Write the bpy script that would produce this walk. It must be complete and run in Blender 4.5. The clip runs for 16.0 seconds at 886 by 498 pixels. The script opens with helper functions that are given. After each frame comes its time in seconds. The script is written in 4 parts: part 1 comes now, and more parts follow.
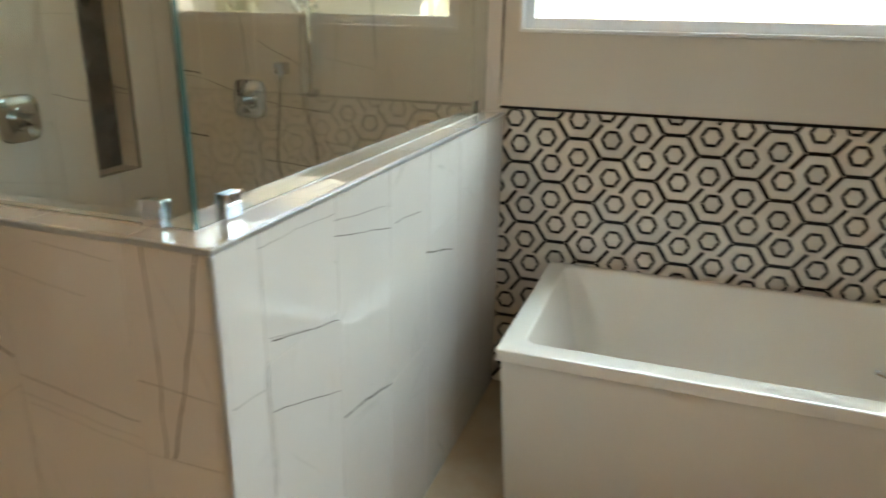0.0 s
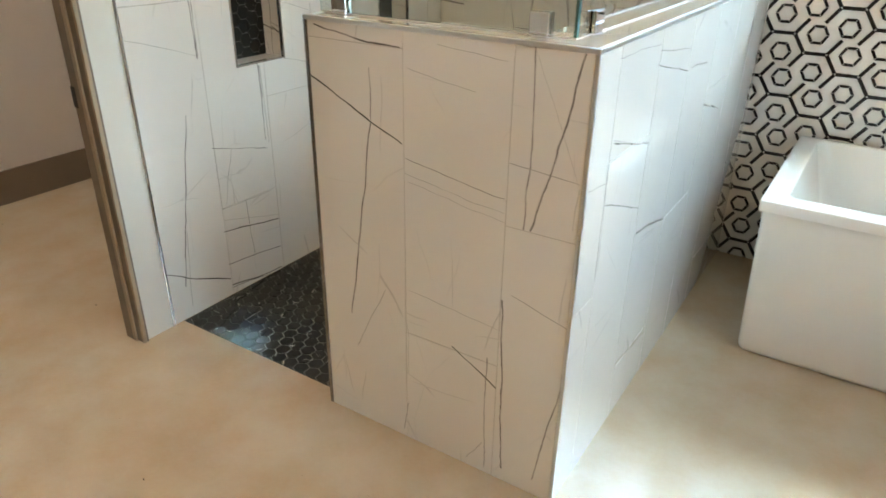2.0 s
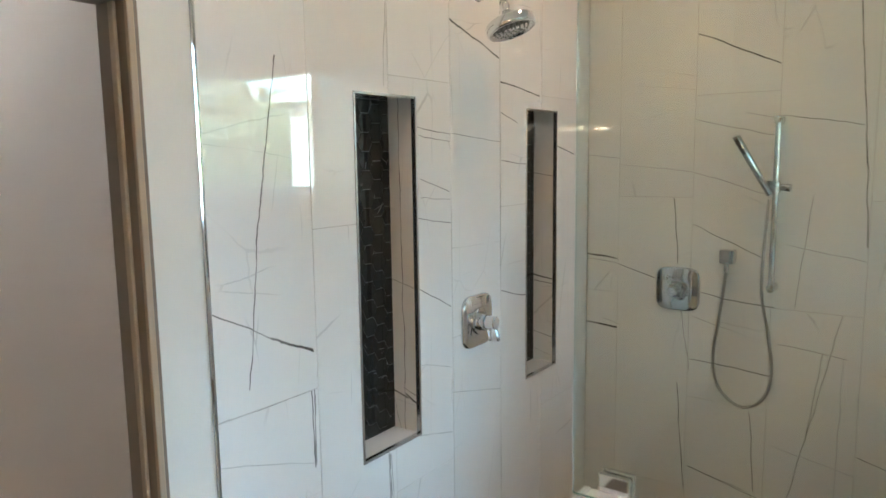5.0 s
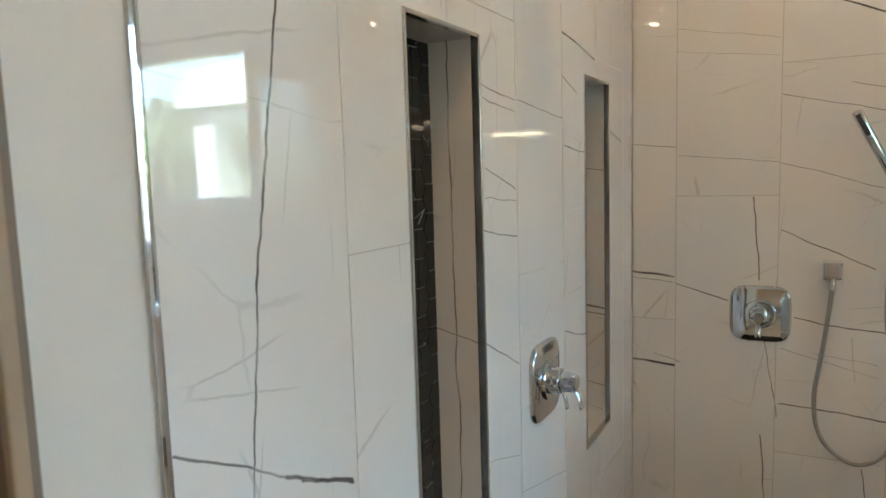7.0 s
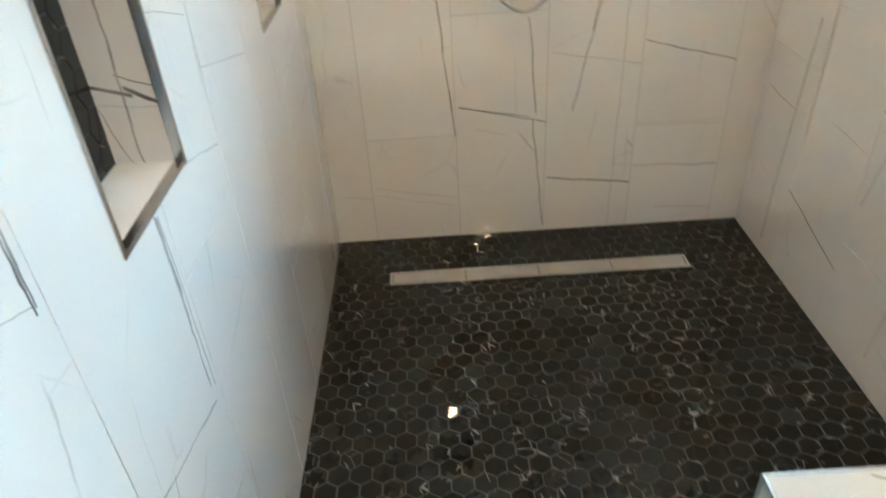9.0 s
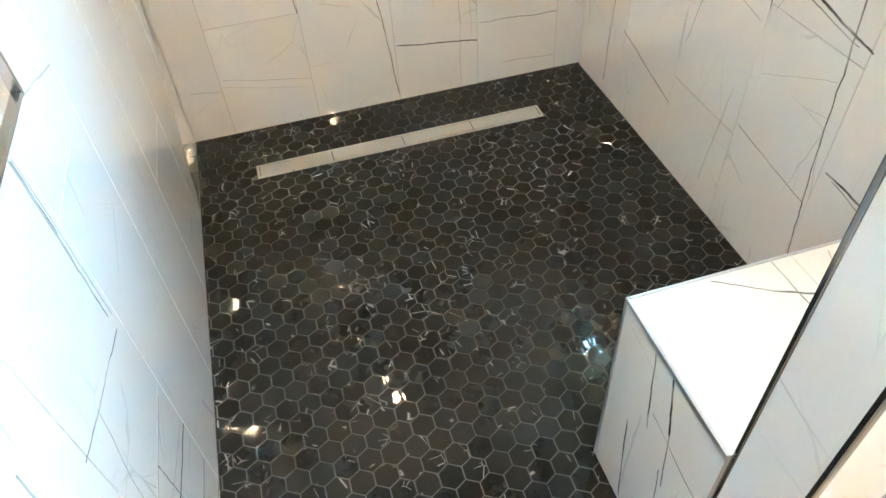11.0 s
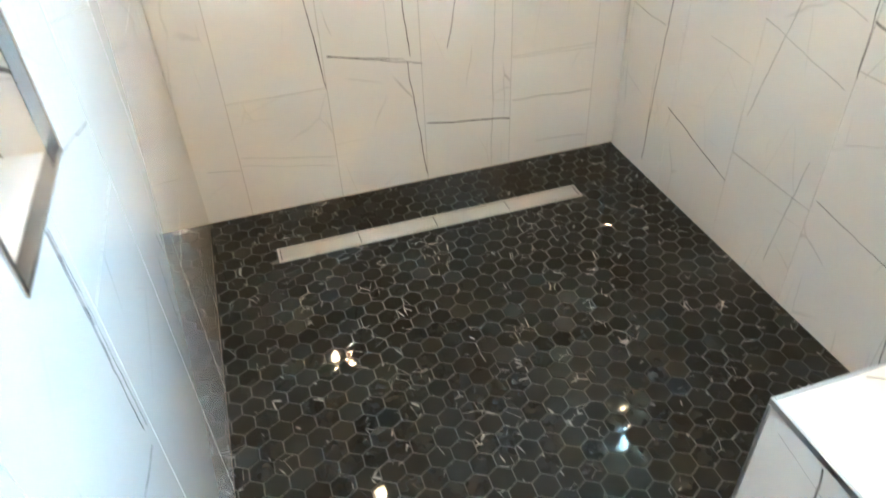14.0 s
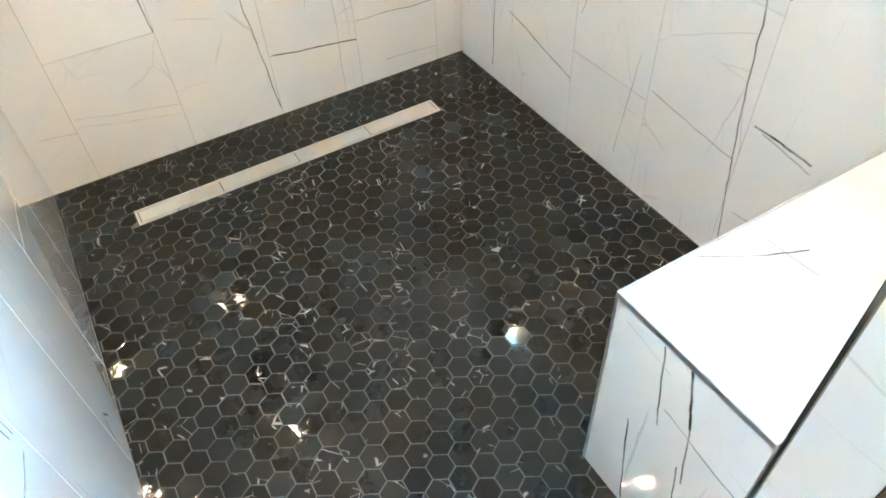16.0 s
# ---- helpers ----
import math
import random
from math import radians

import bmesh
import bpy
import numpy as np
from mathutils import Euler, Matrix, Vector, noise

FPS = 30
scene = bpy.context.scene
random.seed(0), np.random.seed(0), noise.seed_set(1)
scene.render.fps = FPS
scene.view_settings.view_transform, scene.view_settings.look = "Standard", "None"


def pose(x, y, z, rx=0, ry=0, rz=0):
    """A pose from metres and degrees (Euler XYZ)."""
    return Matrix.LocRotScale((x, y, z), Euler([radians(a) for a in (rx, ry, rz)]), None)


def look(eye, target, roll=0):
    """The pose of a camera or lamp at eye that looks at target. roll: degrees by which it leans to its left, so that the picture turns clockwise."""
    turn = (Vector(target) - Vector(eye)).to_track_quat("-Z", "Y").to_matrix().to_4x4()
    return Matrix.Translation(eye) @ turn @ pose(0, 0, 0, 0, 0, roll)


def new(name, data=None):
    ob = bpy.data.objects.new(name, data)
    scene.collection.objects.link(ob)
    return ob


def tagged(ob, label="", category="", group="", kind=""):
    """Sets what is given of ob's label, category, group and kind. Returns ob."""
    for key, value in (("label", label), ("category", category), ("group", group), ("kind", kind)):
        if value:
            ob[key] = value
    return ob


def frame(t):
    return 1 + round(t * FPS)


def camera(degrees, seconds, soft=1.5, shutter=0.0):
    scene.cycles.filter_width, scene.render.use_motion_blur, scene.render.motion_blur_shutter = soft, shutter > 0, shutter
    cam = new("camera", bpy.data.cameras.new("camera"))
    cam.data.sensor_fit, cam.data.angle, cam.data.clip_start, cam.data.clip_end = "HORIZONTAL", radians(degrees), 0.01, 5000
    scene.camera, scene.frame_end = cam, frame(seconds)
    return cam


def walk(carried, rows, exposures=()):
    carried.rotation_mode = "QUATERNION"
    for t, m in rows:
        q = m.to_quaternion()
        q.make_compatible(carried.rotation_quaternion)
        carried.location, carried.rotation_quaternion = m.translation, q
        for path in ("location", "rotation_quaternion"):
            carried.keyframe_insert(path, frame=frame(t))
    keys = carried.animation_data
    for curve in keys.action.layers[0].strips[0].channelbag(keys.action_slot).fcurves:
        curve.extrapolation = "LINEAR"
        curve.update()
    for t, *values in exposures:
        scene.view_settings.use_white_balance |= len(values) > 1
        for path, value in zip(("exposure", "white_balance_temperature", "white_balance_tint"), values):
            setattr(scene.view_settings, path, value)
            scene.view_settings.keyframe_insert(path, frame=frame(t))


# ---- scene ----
cam = camera(65.2, 16.0, shutter=0.4)
PATH = [
    (0, (2.335, -2.808, 1.613), (1.717, -1.017, 0.974), 1.1),
    (0.5, (2.165, -2.916, 1.562), (1.342, -1.202, 0.941), 1.1),
    (1, (2.137, -3.069, 1.497), (1.214, -1.434, 0.808), 1.0),
    (1.5, (2.176, -3.234, 1.47), (1.236, -1.68, 0.632), 1.0),
    (2, (2.127, -3.286, 1.495), (1.163, -1.775, 0.607), 0.8),
    (2.5, (2.009, -3.304, 1.588), (1.018, -1.806, 0.708), 0.5),
    (3, (1.897, -3.285, 1.683), (0.839, -1.726, 1.013), 0.1),
    (3.5, (1.789, -3.154, 1.712), (0.684, -1.567, 1.2), -0.3),
    (4, (1.645, -3.002, 1.756), (0.5, -1.397, 1.421), -0.5),
    (4.5, (1.422, -2.899, 1.751), (0.268, -1.288, 1.475), -0.6),
    (5, (1.257, -2.778, 1.758), (0.084, -1.179, 1.501), -0.8),
    (5.2, (1.171, -2.702, 1.744), (0.004, -1.097, 1.491), -0.7),
    (7.5, (0.456, -2.212, 1.662), (-0.376, -0.41, 1.417), -1.5),
    (8, (0.411, -2.092, 1.575), (-0.243, -0.24, 1.2), -1.2),
    (8.5, (0.344, -2.091, 1.465), (0.061, -0.286, 0.653), -2.4),
    (9, (0.377, -2.131, 1.372), (0.374, -0.47, 0.258), -3.7),
    (11.3, (0.339, -2.152, 1.458), (0.694, -0.8, 0.027), -3.4),
    (11.5, (0.328, -2.156, 1.493), (0.719, -0.759, 0.116), -2.9),
    (12, (0.289, -2.161, 1.55), (0.75, -0.623, 0.357), -2.5),
    (12.5, (0.198, -2.134, 1.555), (0.696, -0.523, 0.48), -2.0),
    (13, (0.178, -2.087, 1.498), (0.666, -0.462, 0.438), -2.1),
    (13.5, (0.17, -1.996, 1.398), (0.64, -0.402, 0.285), -1.6),
    (14, (0.214, -1.964, 1.305), (0.649, -0.461, 0.06), -2.7),
    (14.5, (0.26, -1.966, 1.221), (0.727, -0.562, -0.124), -3.7),
    (15, (0.267, -1.958, 1.229), (0.811, -0.637, -0.171), -3.4),
    (15.5, (0.278, -1.963, 1.233), (0.879, -0.698, -0.195), -3.0),
    (16, (0.267, -1.97, 1.345), (0.916, -0.749, -0.101), -3.7),
]
EXPOSURES = [(0.0, 3.74, 8000, 5), (0.5, 3.60, 7900, 5), (1.0, 4.30, 7400, 3), (1.5, 4.55, 7100, 3), (2.5, 4.87, 6400, 2), (3.5, 4.83, 5950, 1), (5.0, 4.68, 5650, 1), (8.0, 4.45, 5850, 1),
             (8.5, 5.20, 5750, -1), (9.0, 5.55, 5600, -3), (11.5, 6.45, 5300, -4), (12.5, 5.70, 5300, -4), (13.4, 5.65, 5300, -4), (14.5, 6.95, 5150, -4), (15.0, 7.04, 5100, -5), (16.0, 6.77, 5000, -5)]
walk(cam, [(t, look(eye, target, roll)) for t, eye, target, roll in PATH], EXPOSURES)

# ---------- light ----------
world = bpy.data.worlds.new("sky")
scene.world = world
world.use_nodes = True
sky = world.node_tree.nodes.new("ShaderNodeTexSky")
sky.sky_type, sky.sun_disc = "NISHITA", False
sky.sun_elevation, sky.sun_rotation = radians(52), radians(200)
wt = world.node_tree
coord = wt.nodes.new("ShaderNodeTexCoord")
puffs = wt.nodes.new("ShaderNodeTexNoise")
puffs.inputs["Scale"].default_value, puffs.inputs["Detail"].default_value = 4.5, 6.0
stretch = wt.nodes.new("ShaderNodeMapping")
stretch.inputs["Scale"].default_value = (1, 1, 3.0)
wt.links.new(coord.outputs["Generated"], stretch.inputs["Vector"])
wt.links.new(stretch.outputs["Vector"], puffs.inputs["Vector"])
edge = wt.nodes.new("ShaderNodeMapRange")
edge.inputs["From Min"].default_value, edge.inputs["From Max"].default_value = 0.53, 0.68
wt.links.new(puffs.outputs["Fac"], edge.inputs["Value"])
cloud = wt.nodes.new("ShaderNodeMix")
cloud.data_type = "RGBA"
cloud.inputs[7].default_value = (5.2, 5.4, 5.7, 1)
wt.links.new(edge.outputs["Result"], cloud.inputs[0])
wt.links.new(sky.outputs[0], cloud.inputs[6])
wt.links.new(cloud.outputs[2], wt.nodes["Background"].inputs[0])
world.node_tree.nodes["Background"].inputs[1].default_value = 0.085
sun = new("sun", bpy.data.lights.new("sun", "SUN"))
sun.data.energy, sun.data.angle, sun.data.color = 5.0, radians(0.5), (1.0, 0.95, 0.88)
sun.matrix_world = look((-1.2, -4.0, 6.0), (0, 0, 0))


def area(name, eye, target, w, h, power, colour, shape="RECTANGLE"):
    li = bpy.data.lights.new(name, "AREA")
    li.shape, li.size, li.size_y, li.energy, li.color = shape, w, h, power, colour
    ob = new(name, li)
    ob.matrix_world = look(eye, target)
    return ob


# two added area lamps outside, standing in for sky light through the long window
area("sky_fill_lamp", (3.8, 2.8, 5.9), (2.0, -0.6, 0.9), 6.0, 3.2, 95, (0.60, 0.81, 1.0))
area("sky_fill_lamp_low", (9.0, 5.6, 5.6), (0.6, -1.6, 1.0), 6.0, 2.4, 64, (0.62, 0.82, 1.0))
# added area lamp that sends daylight through the unseen right-hand window
area("added_daylight_lamp", (10.0, -2.3, 5.2), (0.0, -2.0, 0.9), 6.0, 3.2, 14, (0.62, 0.825, 1.0))
# ceiling lights: both at x 2.9 and the last two are added fill
LIGHT_SPOTS = [(0.55, -0.78), (0.46, -2.07), (2.9, -2.9), (0.82, -4.43), (2.9, -4.43), (-1.56, -2.1), (-2.9, -1.4)]
# extra unseen lamps under the closet pair, to brighten that room
for lx, ly in LIGHT_SPOTS[-2:]:
    area("closet_fill_lamp", (lx, ly, 2.985), (lx, ly, 0), 0.11, 0.11, 0.7, (1.0, 0.91, 0.87), "DISK")

# ---------- materials ----------
def base_mat(name):
    m = bpy.data.materials.new(name)
    m.use_nodes = True
    nt = m.node_tree
    return m, nt, nt.nodes["Principled BSDF"]


def node(nt, kind, **kw):
    n = nt.nodes.new(kind)
    for k, v in kw.items():
        n.inputs[k].default_value = v
    return n


def mathn(nt, op, a, b=None, c=None, clamp=False):
    n = nt.nodes.new("ShaderNodeMath")
    n.operation, n.use_clamp = op, clamp
    for i, v in enumerate((a, b, c)):
        if v is None:
            continue
        if isinstance(v, (int, float)):
            n.inputs[i].default_value = v
        else:
            nt.links.new(v, n.inputs[i])
    return n.outputs[0]


def vecn(nt, op, a, b=None, scale=None):
    n = nt.nodes.new("ShaderNodeVectorMath")
    n.operation = op
    for i, v in enumerate((a, b)):
        if v is None:
            continue
        if isinstance(v, (tuple, list)):
            n.inputs[i].default_value = v
        else:
            nt.links.new(v, n.inputs[i])
    if scale is not None:
        if isinstance(scale, (int, float)):
            n.inputs["Scale"].default_value = scale
        else:
            nt.links.new(scale, n.inputs["Scale"])
    return n.outputs["Value"] if op in ("DOT_PRODUCT", "LENGTH") else n.outputs["Vector"]


def noisen(nt, vec, scale, detail=3.0, rough=0.5, w=None):
    n = nt.nodes.new("ShaderNodeTexNoise")
    if w is not None:
        n.noise_dimensions = "4D"
        nt.links.new(w, n.inputs["W"])
    n.inputs["Scale"].default_value = scale
    n.inputs["Detail"].default_value = detail
    n.inputs["Roughness"].default_value = rough
    if vec is not None:
        nt.links.new(vec, n.inputs["Vector"])
    return n


def ramp(nt, fac, lo, hi, a=0.0, b=1.0):
    n = nt.nodes.new("ShaderNodeMapRange")
    n.inputs["From Min"].default_value, n.inputs["From Max"].default_value = lo, hi
    n.inputs["To Min"].default_value, n.inputs["To Max"].default_value = a, b
    nt.links.new(fac, n.inputs["Value"])
    return n.outputs["Result"]


def mixc(nt, fac, a, b):
    n = nt.nodes.new("ShaderNodeMix")
    n.data_type = "RGBA"
    if isinstance(fac, (int, float)):
        n.inputs[0].default_value = fac
    else:
        nt.links.new(fac, n.inputs[0])
    for i, v in ((6, a), (7, b)):
        if isinstance(v, tuple):
            n.inputs[i].default_value = (*v, 1)
        else:
            nt.links.new(v, n.inputs[i])
    return n.outputs[2]


def bump(nt, bsdf, height, strength, distance=0.002):
    n = nt.nodes.new("ShaderNodeBump")
    n.inputs["Strength"].default_value, n.inputs["Distance"].default_value = strength, distance
    nt.links.new(height, n.inputs["Height"])
    nt.links.new(n.outputs["Normal"], bsdf.inputs["Normal"])


def vein_group():
    """Closeness to one stroke from A to B of a given width, at the point P."""
    g = bpy.data.node_groups.new("vein", "ShaderNodeTree")
    for nm, tp in (("P", "NodeSocketVector"), ("A", "NodeSocketVector"), ("AB", "NodeSocketVector"), ("ABn", "NodeSocketVector"), ("Width", "NodeSocketFloat")):
        g.interface.new_socket(nm, in_out="INPUT", socket_type=tp)
    g.interface.new_socket("Fac", in_out="OUTPUT", socket_type="NodeSocketFloat")
    i, o = g.nodes.new("NodeGroupInput"), g.nodes.new("NodeGroupOutput")
    pa = vecn(g, "SUBTRACT", i.outputs["P"], i.outputs["A"])
    hh = mathn(g, "ADD", vecn(g, "DOT_PRODUCT", pa, i.outputs["ABn"]), 0.0, clamp=True)
    near = vecn(g, "SCALE", i.outputs["AB"], scale=hh)
    d = vecn(g, "LENGTH", vecn(g, "SUBTRACT", pa, near))
    f = mathn(g, "SUBTRACT", 1.6, mathn(g, "DIVIDE", d, i.outputs["Width"]), clamp=True)
    g.links.new(f, o.inputs["Fac"])
    return g


VEIN = vein_group()


def veined_tile(name, axis, veins):
    """Polished white porcelain with thin dark strokes. veins: rows of u0, z0, u1, z1, weight on the wall; axis: the wall's own axis for u."""
    m, nt, b = base_mat(name)
    pos = nt.nodes.new("ShaderNodeNewGeometry").outputs["Position"]
    sep = nt.nodes.new("ShaderNodeSeparateXYZ")
    nt.links.new(pos, sep.inputs[0])
    comb = nt.nodes.new("ShaderNodeCombineXYZ")
    nt.links.new(sep.outputs["XYZ".index(axis[0])], comb.inputs[0])
    nt.links.new(sep.outputs["XYZ".index(axis[1:] or "Z")], comb.inputs[1])
    uv = comb.outputs[0] if veins else pos
    rnd = nt.nodes.new("ShaderNodeObjectInfo").outputs["Random"]
    shift = mathn(nt, "MULTIPLY", rnd, 37.0)
    warp = vecn(nt, "SUBTRACT", noisen(nt, uv, 7.0, 4.0, 0.6).outputs["Color"], (0.5, 0.5, 0.5))
    wuv = vecn(nt, "ADD", uv, vecn(nt, "SCALE", warp, scale=0.022))
    flat = vecn(nt, "MULTIPLY", wuv, (1, 1, 0))
    total = None
    for u0, z0, u1, z1, wt in veins:
        g = nt.nodes.new("ShaderNodeGroup")
        g.node_tree = VEIN
        ab = Vector((u1 - u0, z1 - z0, 0))
        g.inputs["A"].default_value, g.inputs["AB"].default_value = (u0, z0, 0), ab
        g.inputs["ABn"].default_value = ab / max(ab.length_squared, 1e-6)
        g.inputs["Width"].default_value = 0.00135 * wt
        nt.links.new(flat, g.inputs["P"])
        v = mathn(nt, "MULTIPLY", g.outputs["Fac"], min(1.0, 0.35 + 0.42 * wt))
        total = v if total is None else mathn(nt, "MAXIMUM", total, v)
    # fine grey strokes that differ from tile to tile
    thin = None
    away = nt.nodes.new("ShaderNodeCombineXYZ")
    nt.links.new(shift, away.inputs[0])
    nt.links.new(mathn(nt, "MULTIPLY", rnd, 71.0), away.inputs[1])
    for sc, stretch, eps, amt, lo in ((3.4, (1.25, 0.24, 1.0), 0.0046, 0.24, 0.54), (3.0, (0.30, 1.3, 1.0), 0.0040, 0.20, 0.56), (2.6, (1.3, 0.5, 1.1), 0.0032, 0.12, 0.52)):
        vo = nt.nodes.new("ShaderNodeTexVoronoi")
        vo.feature = "DISTANCE_TO_EDGE"
        vo.inputs["Scale"].default_value = sc
        nt.links.new(vecn(nt, "ADD", vecn(nt, "MULTIPLY", wuv, stretch), away.outputs[0]), vo.inputs["Vector"])
        line = ramp(nt, vo.outputs["Distance"], eps * 0.5, eps * 1.4, 1.0, 0.0)
        mask = ramp(nt, noisen(nt, vecn(nt, "ADD", uv, away.outputs[0]), 3.2 + sc * 0.3, 1.0, 0.5).outputs["Fac"], lo, lo + 0.1)
        line = mathn(nt, "MULTIPLY", mathn(nt, "MULTIPLY", line, mask), amt)
        thin = line if thin is None else mathn(nt, "MAXIMUM", thin, line)
    if total is not None:
        fade = ramp(nt, noisen(nt, uv, 11.0, 2.0).outputs["Fac"], 0.3, 0.55, 0.55, 1.0)
        total = mathn(nt, "MAXIMUM", mathn(nt, "MULTIPLY", total, fade), thin)
    else:
        total = thin
    cloud = ramp(nt, noisen(nt, uv, 2.2, 3.0, 0.5, shift).outputs["Fac"], 0.3, 0.75)
    ground = mixc(nt, cloud, (0.82, 0.81, 0.785), (0.765, 0.755, 0.73))
    nt.links.new(mixc(nt, total, ground, (0.035, 0.03, 0.026)), b.inputs["Base Color"])
    nt.links.new(ramp(nt, noisen(nt, pos, 6.0, 4.0).outputs["Fac"], 0.3, 0.8, 0.015, 0.035), b.inputs["Roughness"])
    b.inputs["IOR"].default_value = 1.6
    b.inputs["Coat Weight"].default_value, b.inputs["Coat Roughness"].default_value, b.inputs["Coat IOR"].default_value = 1.0, 0.015, 1.65
    bump(nt, b, noisen(nt, pos, 2.0, 1.0).outputs["Fac"], 0.004, 0.01)
    return m


def plain(name, colour, rough, metal=0.0, var=0.08, scale=6.0, bumps=0.0, bscale=60.0):
    m, nt, b = base_mat(name)
    pos = nt.nodes.new("ShaderNodeNewGeometry").outputs["Position"]
    n = noisen(nt, pos, scale, 4.0)
    dark = tuple(c * (1 - var) for c in colour)
    nt.links.new(mixc(nt, ramp(nt, n.outputs["Fac"], 0.3, 0.7), dark, colour), b.inputs["Base Color"])
    b.inputs["Metallic"].default_value = metal
    nt.links.new(ramp(nt, noisen(nt, pos, scale * 3, 3.0).outputs["Fac"], 0.3, 0.7, rough * 0.85, rough * 1.2), b.inputs["Roughness"])
    if bumps:
        bump(nt, b, noisen(nt, pos, bscale, 3.0).outputs["Fac"], bumps)
    return m


def black_marble(name, lo=0.635):
    m, nt, b = base_mat(name)
    pos = nt.nodes.new("ShaderNodeNewGeometry").outputs["Position"]
    rnd = nt.nodes.new("ShaderNodeObjectInfo").outputs["Random"]
    isl = nt.nodes.new("ShaderNodeNewGeometry").outputs["Random Per Island"]
    w = mathn(nt, "MULTIPLY", mathn(nt, "ADD", rnd, isl), 29.0)
    vo = nt.nodes.new("ShaderNodeTexVoronoi")
    vo.feature = "DISTANCE_TO_EDGE"
    vo.inputs["Scale"].default_value = 19.0
    off = nt.nodes.new("ShaderNodeCombineXYZ")
    nt.links.new(w, off.inputs[0])
    nt.links.new(w, off.inputs[2])
    nt.links.new(vecn(nt, "ADD", pos, off.outputs[0]), vo.inputs["Vector"])
    ridge = ramp(nt, vo.outputs["Distance"], 0.006, 0.016, 1.0, 0.0)
    mask = ramp(nt, noisen(nt, pos, 17.0, 0.0, 0.5, w).outputs["Fac"], lo, lo + 0.03)
    fleck = mathn(nt, "MULTIPLY", ridge, mask)
    tone = ramp(nt, mathn(nt, "FRACT", mathn(nt, "MULTIPLY", mathn(nt, "ADD", rnd, isl), 7.31)), 0, 1)
    haze = ramp(nt, noisen(nt, pos, 30.0, 4.0, 0.65, w).outputs["Fac"], 0.35, 0.75, 0.0, 0.5)
    ground = mixc(nt, mathn(nt, "MAXIMUM", mathn(nt, "MULTIPLY", tone, 0.5), haze), (0.0058, 0.0068, 0.0066), (0.025, 0.026, 0.022))
    # a few short, thick calcite strokes
    vs = nt.nodes.new("ShaderNodeTexVoronoi")
    vs.feature = "DISTANCE_TO_EDGE"
    vs.inputs["Scale"].default_value = 13.0
    nt.links.new(vecn(nt, "ADD", pos, vecn(nt, "SCALE", off.outputs[0], scale=1.7)), vs.inputs["Vector"])
    stroke = ramp(nt, vs.outputs["Distance"], 0.010, 0.030, 1.0, 0.0)
    some = ramp(nt, noisen(nt, pos, 22.0, 0.0, 0.5, mathn(nt, "ADD", w, 50.0)).outputs["Fac"], lo + 0.045, lo + 0.08)
    fleck = mathn(nt, "MAXIMUM", fleck, mathn(nt, "MULTIPLY", stroke, some))
    nt.links.new(mixc(nt, fleck, ground, (0.32, 0.31, 0.295)), b.inputs["Base Color"])
    nt.links.new(ramp(nt, noisen(nt, pos, 9.0, 4.0).outputs["Fac"], 0.3, 0.75, 0.015, 0.045), b.inputs["Roughness"])
    b.inputs["IOR"].default_value = 1.38
    bump(nt, b, noisen(nt, pos, 24.0, 1.0, 0.5, w).outputs["Fac"], 0.10, 0.004)
    return m


def white_marble(name):
    m, nt, b = base_mat(name)
    pos = nt.nodes.new("ShaderNodeNewGeometry").outputs["Position"]
    rnd = nt.nodes.new("ShaderNodeObjectInfo").outputs["Random"]
    w = mathn(nt, "MULTIPLY", rnd, 19.0)
    n = ramp(nt, noisen(nt, pos, 12.0, 4.0, 0.6, w).outputs["Fac"], 0.35, 0.75)
    c = mixc(nt, n, (0.74, 0.71, 0.66), (0.60, 0.58, 0.54))
    grey = ramp(nt, rnd, 0.82, 1.0, 0.0, 0.55)
    nt.links.new(mixc(nt, grey, c, (0.42, 0.42, 0.41)), b.inputs["Base Color"])
    b.inputs["Roughness"].default_value = 0.22
    return m


def concrete(name):
    """Sealed sandy concrete floor with warm blotches."""
    m, nt, b = base_mat(name)
    pos = nt.nodes.new("ShaderNodeNewGeometry").outputs["Position"]
    big = ramp(nt, noisen(nt, pos, 1.4, 3.0, 0.5).outputs["Fac"], 0.25, 0.78)
    mid = ramp(nt, noisen(nt, pos, 4.5, 4.0, 0.55).outputs["Fac"], 0.34, 0.68)
    fine = ramp(nt, noisen(nt, pos, 70.0, 4.0, 0.7).outputs["Fac"], 0.3, 0.75)
    c = mixc(nt, big, (0.46, 0.365, 0.25), (0.52, 0.46, 0.36))
    c = mixc(nt, mathn(nt, "MULTIPLY", mid, 0.6), c, (0.42, 0.295, 0.165))
    c = mixc(nt, mathn(nt, "MULTIPLY", fine, 0.10), c, (0.62, 0.56, 0.45))
    spot = ramp(nt, noisen(nt, pos, 24.0, 1.0).outputs["Fac"], 0.80, 0.82)
    nt.links.new(mixc(nt, spot, c, (0.12, 0.09, 0.06)), b.inputs["Base Color"])
    nt.links.new(ramp(nt, mid, 0, 1, 0.14, 0.26), b.inputs["Roughness"])
    bump(nt, b, noisen(nt, pos, 14.0, 5.0).outputs["Fac"], 0.12, 0.003)
    return m


def glass_mat(name, tint):
    m, nt, b = base_mat(name)
    b.inputs["Base Color"].default_value = (*tint, 1)
    b.inputs["Transmission Weight"].default_value = 1.0
    b.inputs["Roughness"].default_value = 0.0
    b.inputs["IOR"].default_value = 1.5
    return m


def glow(name, colour, strength):
    m, nt, b = base_mat(name)
    b.inputs["Base Color"].default_value = (*colour, 1)
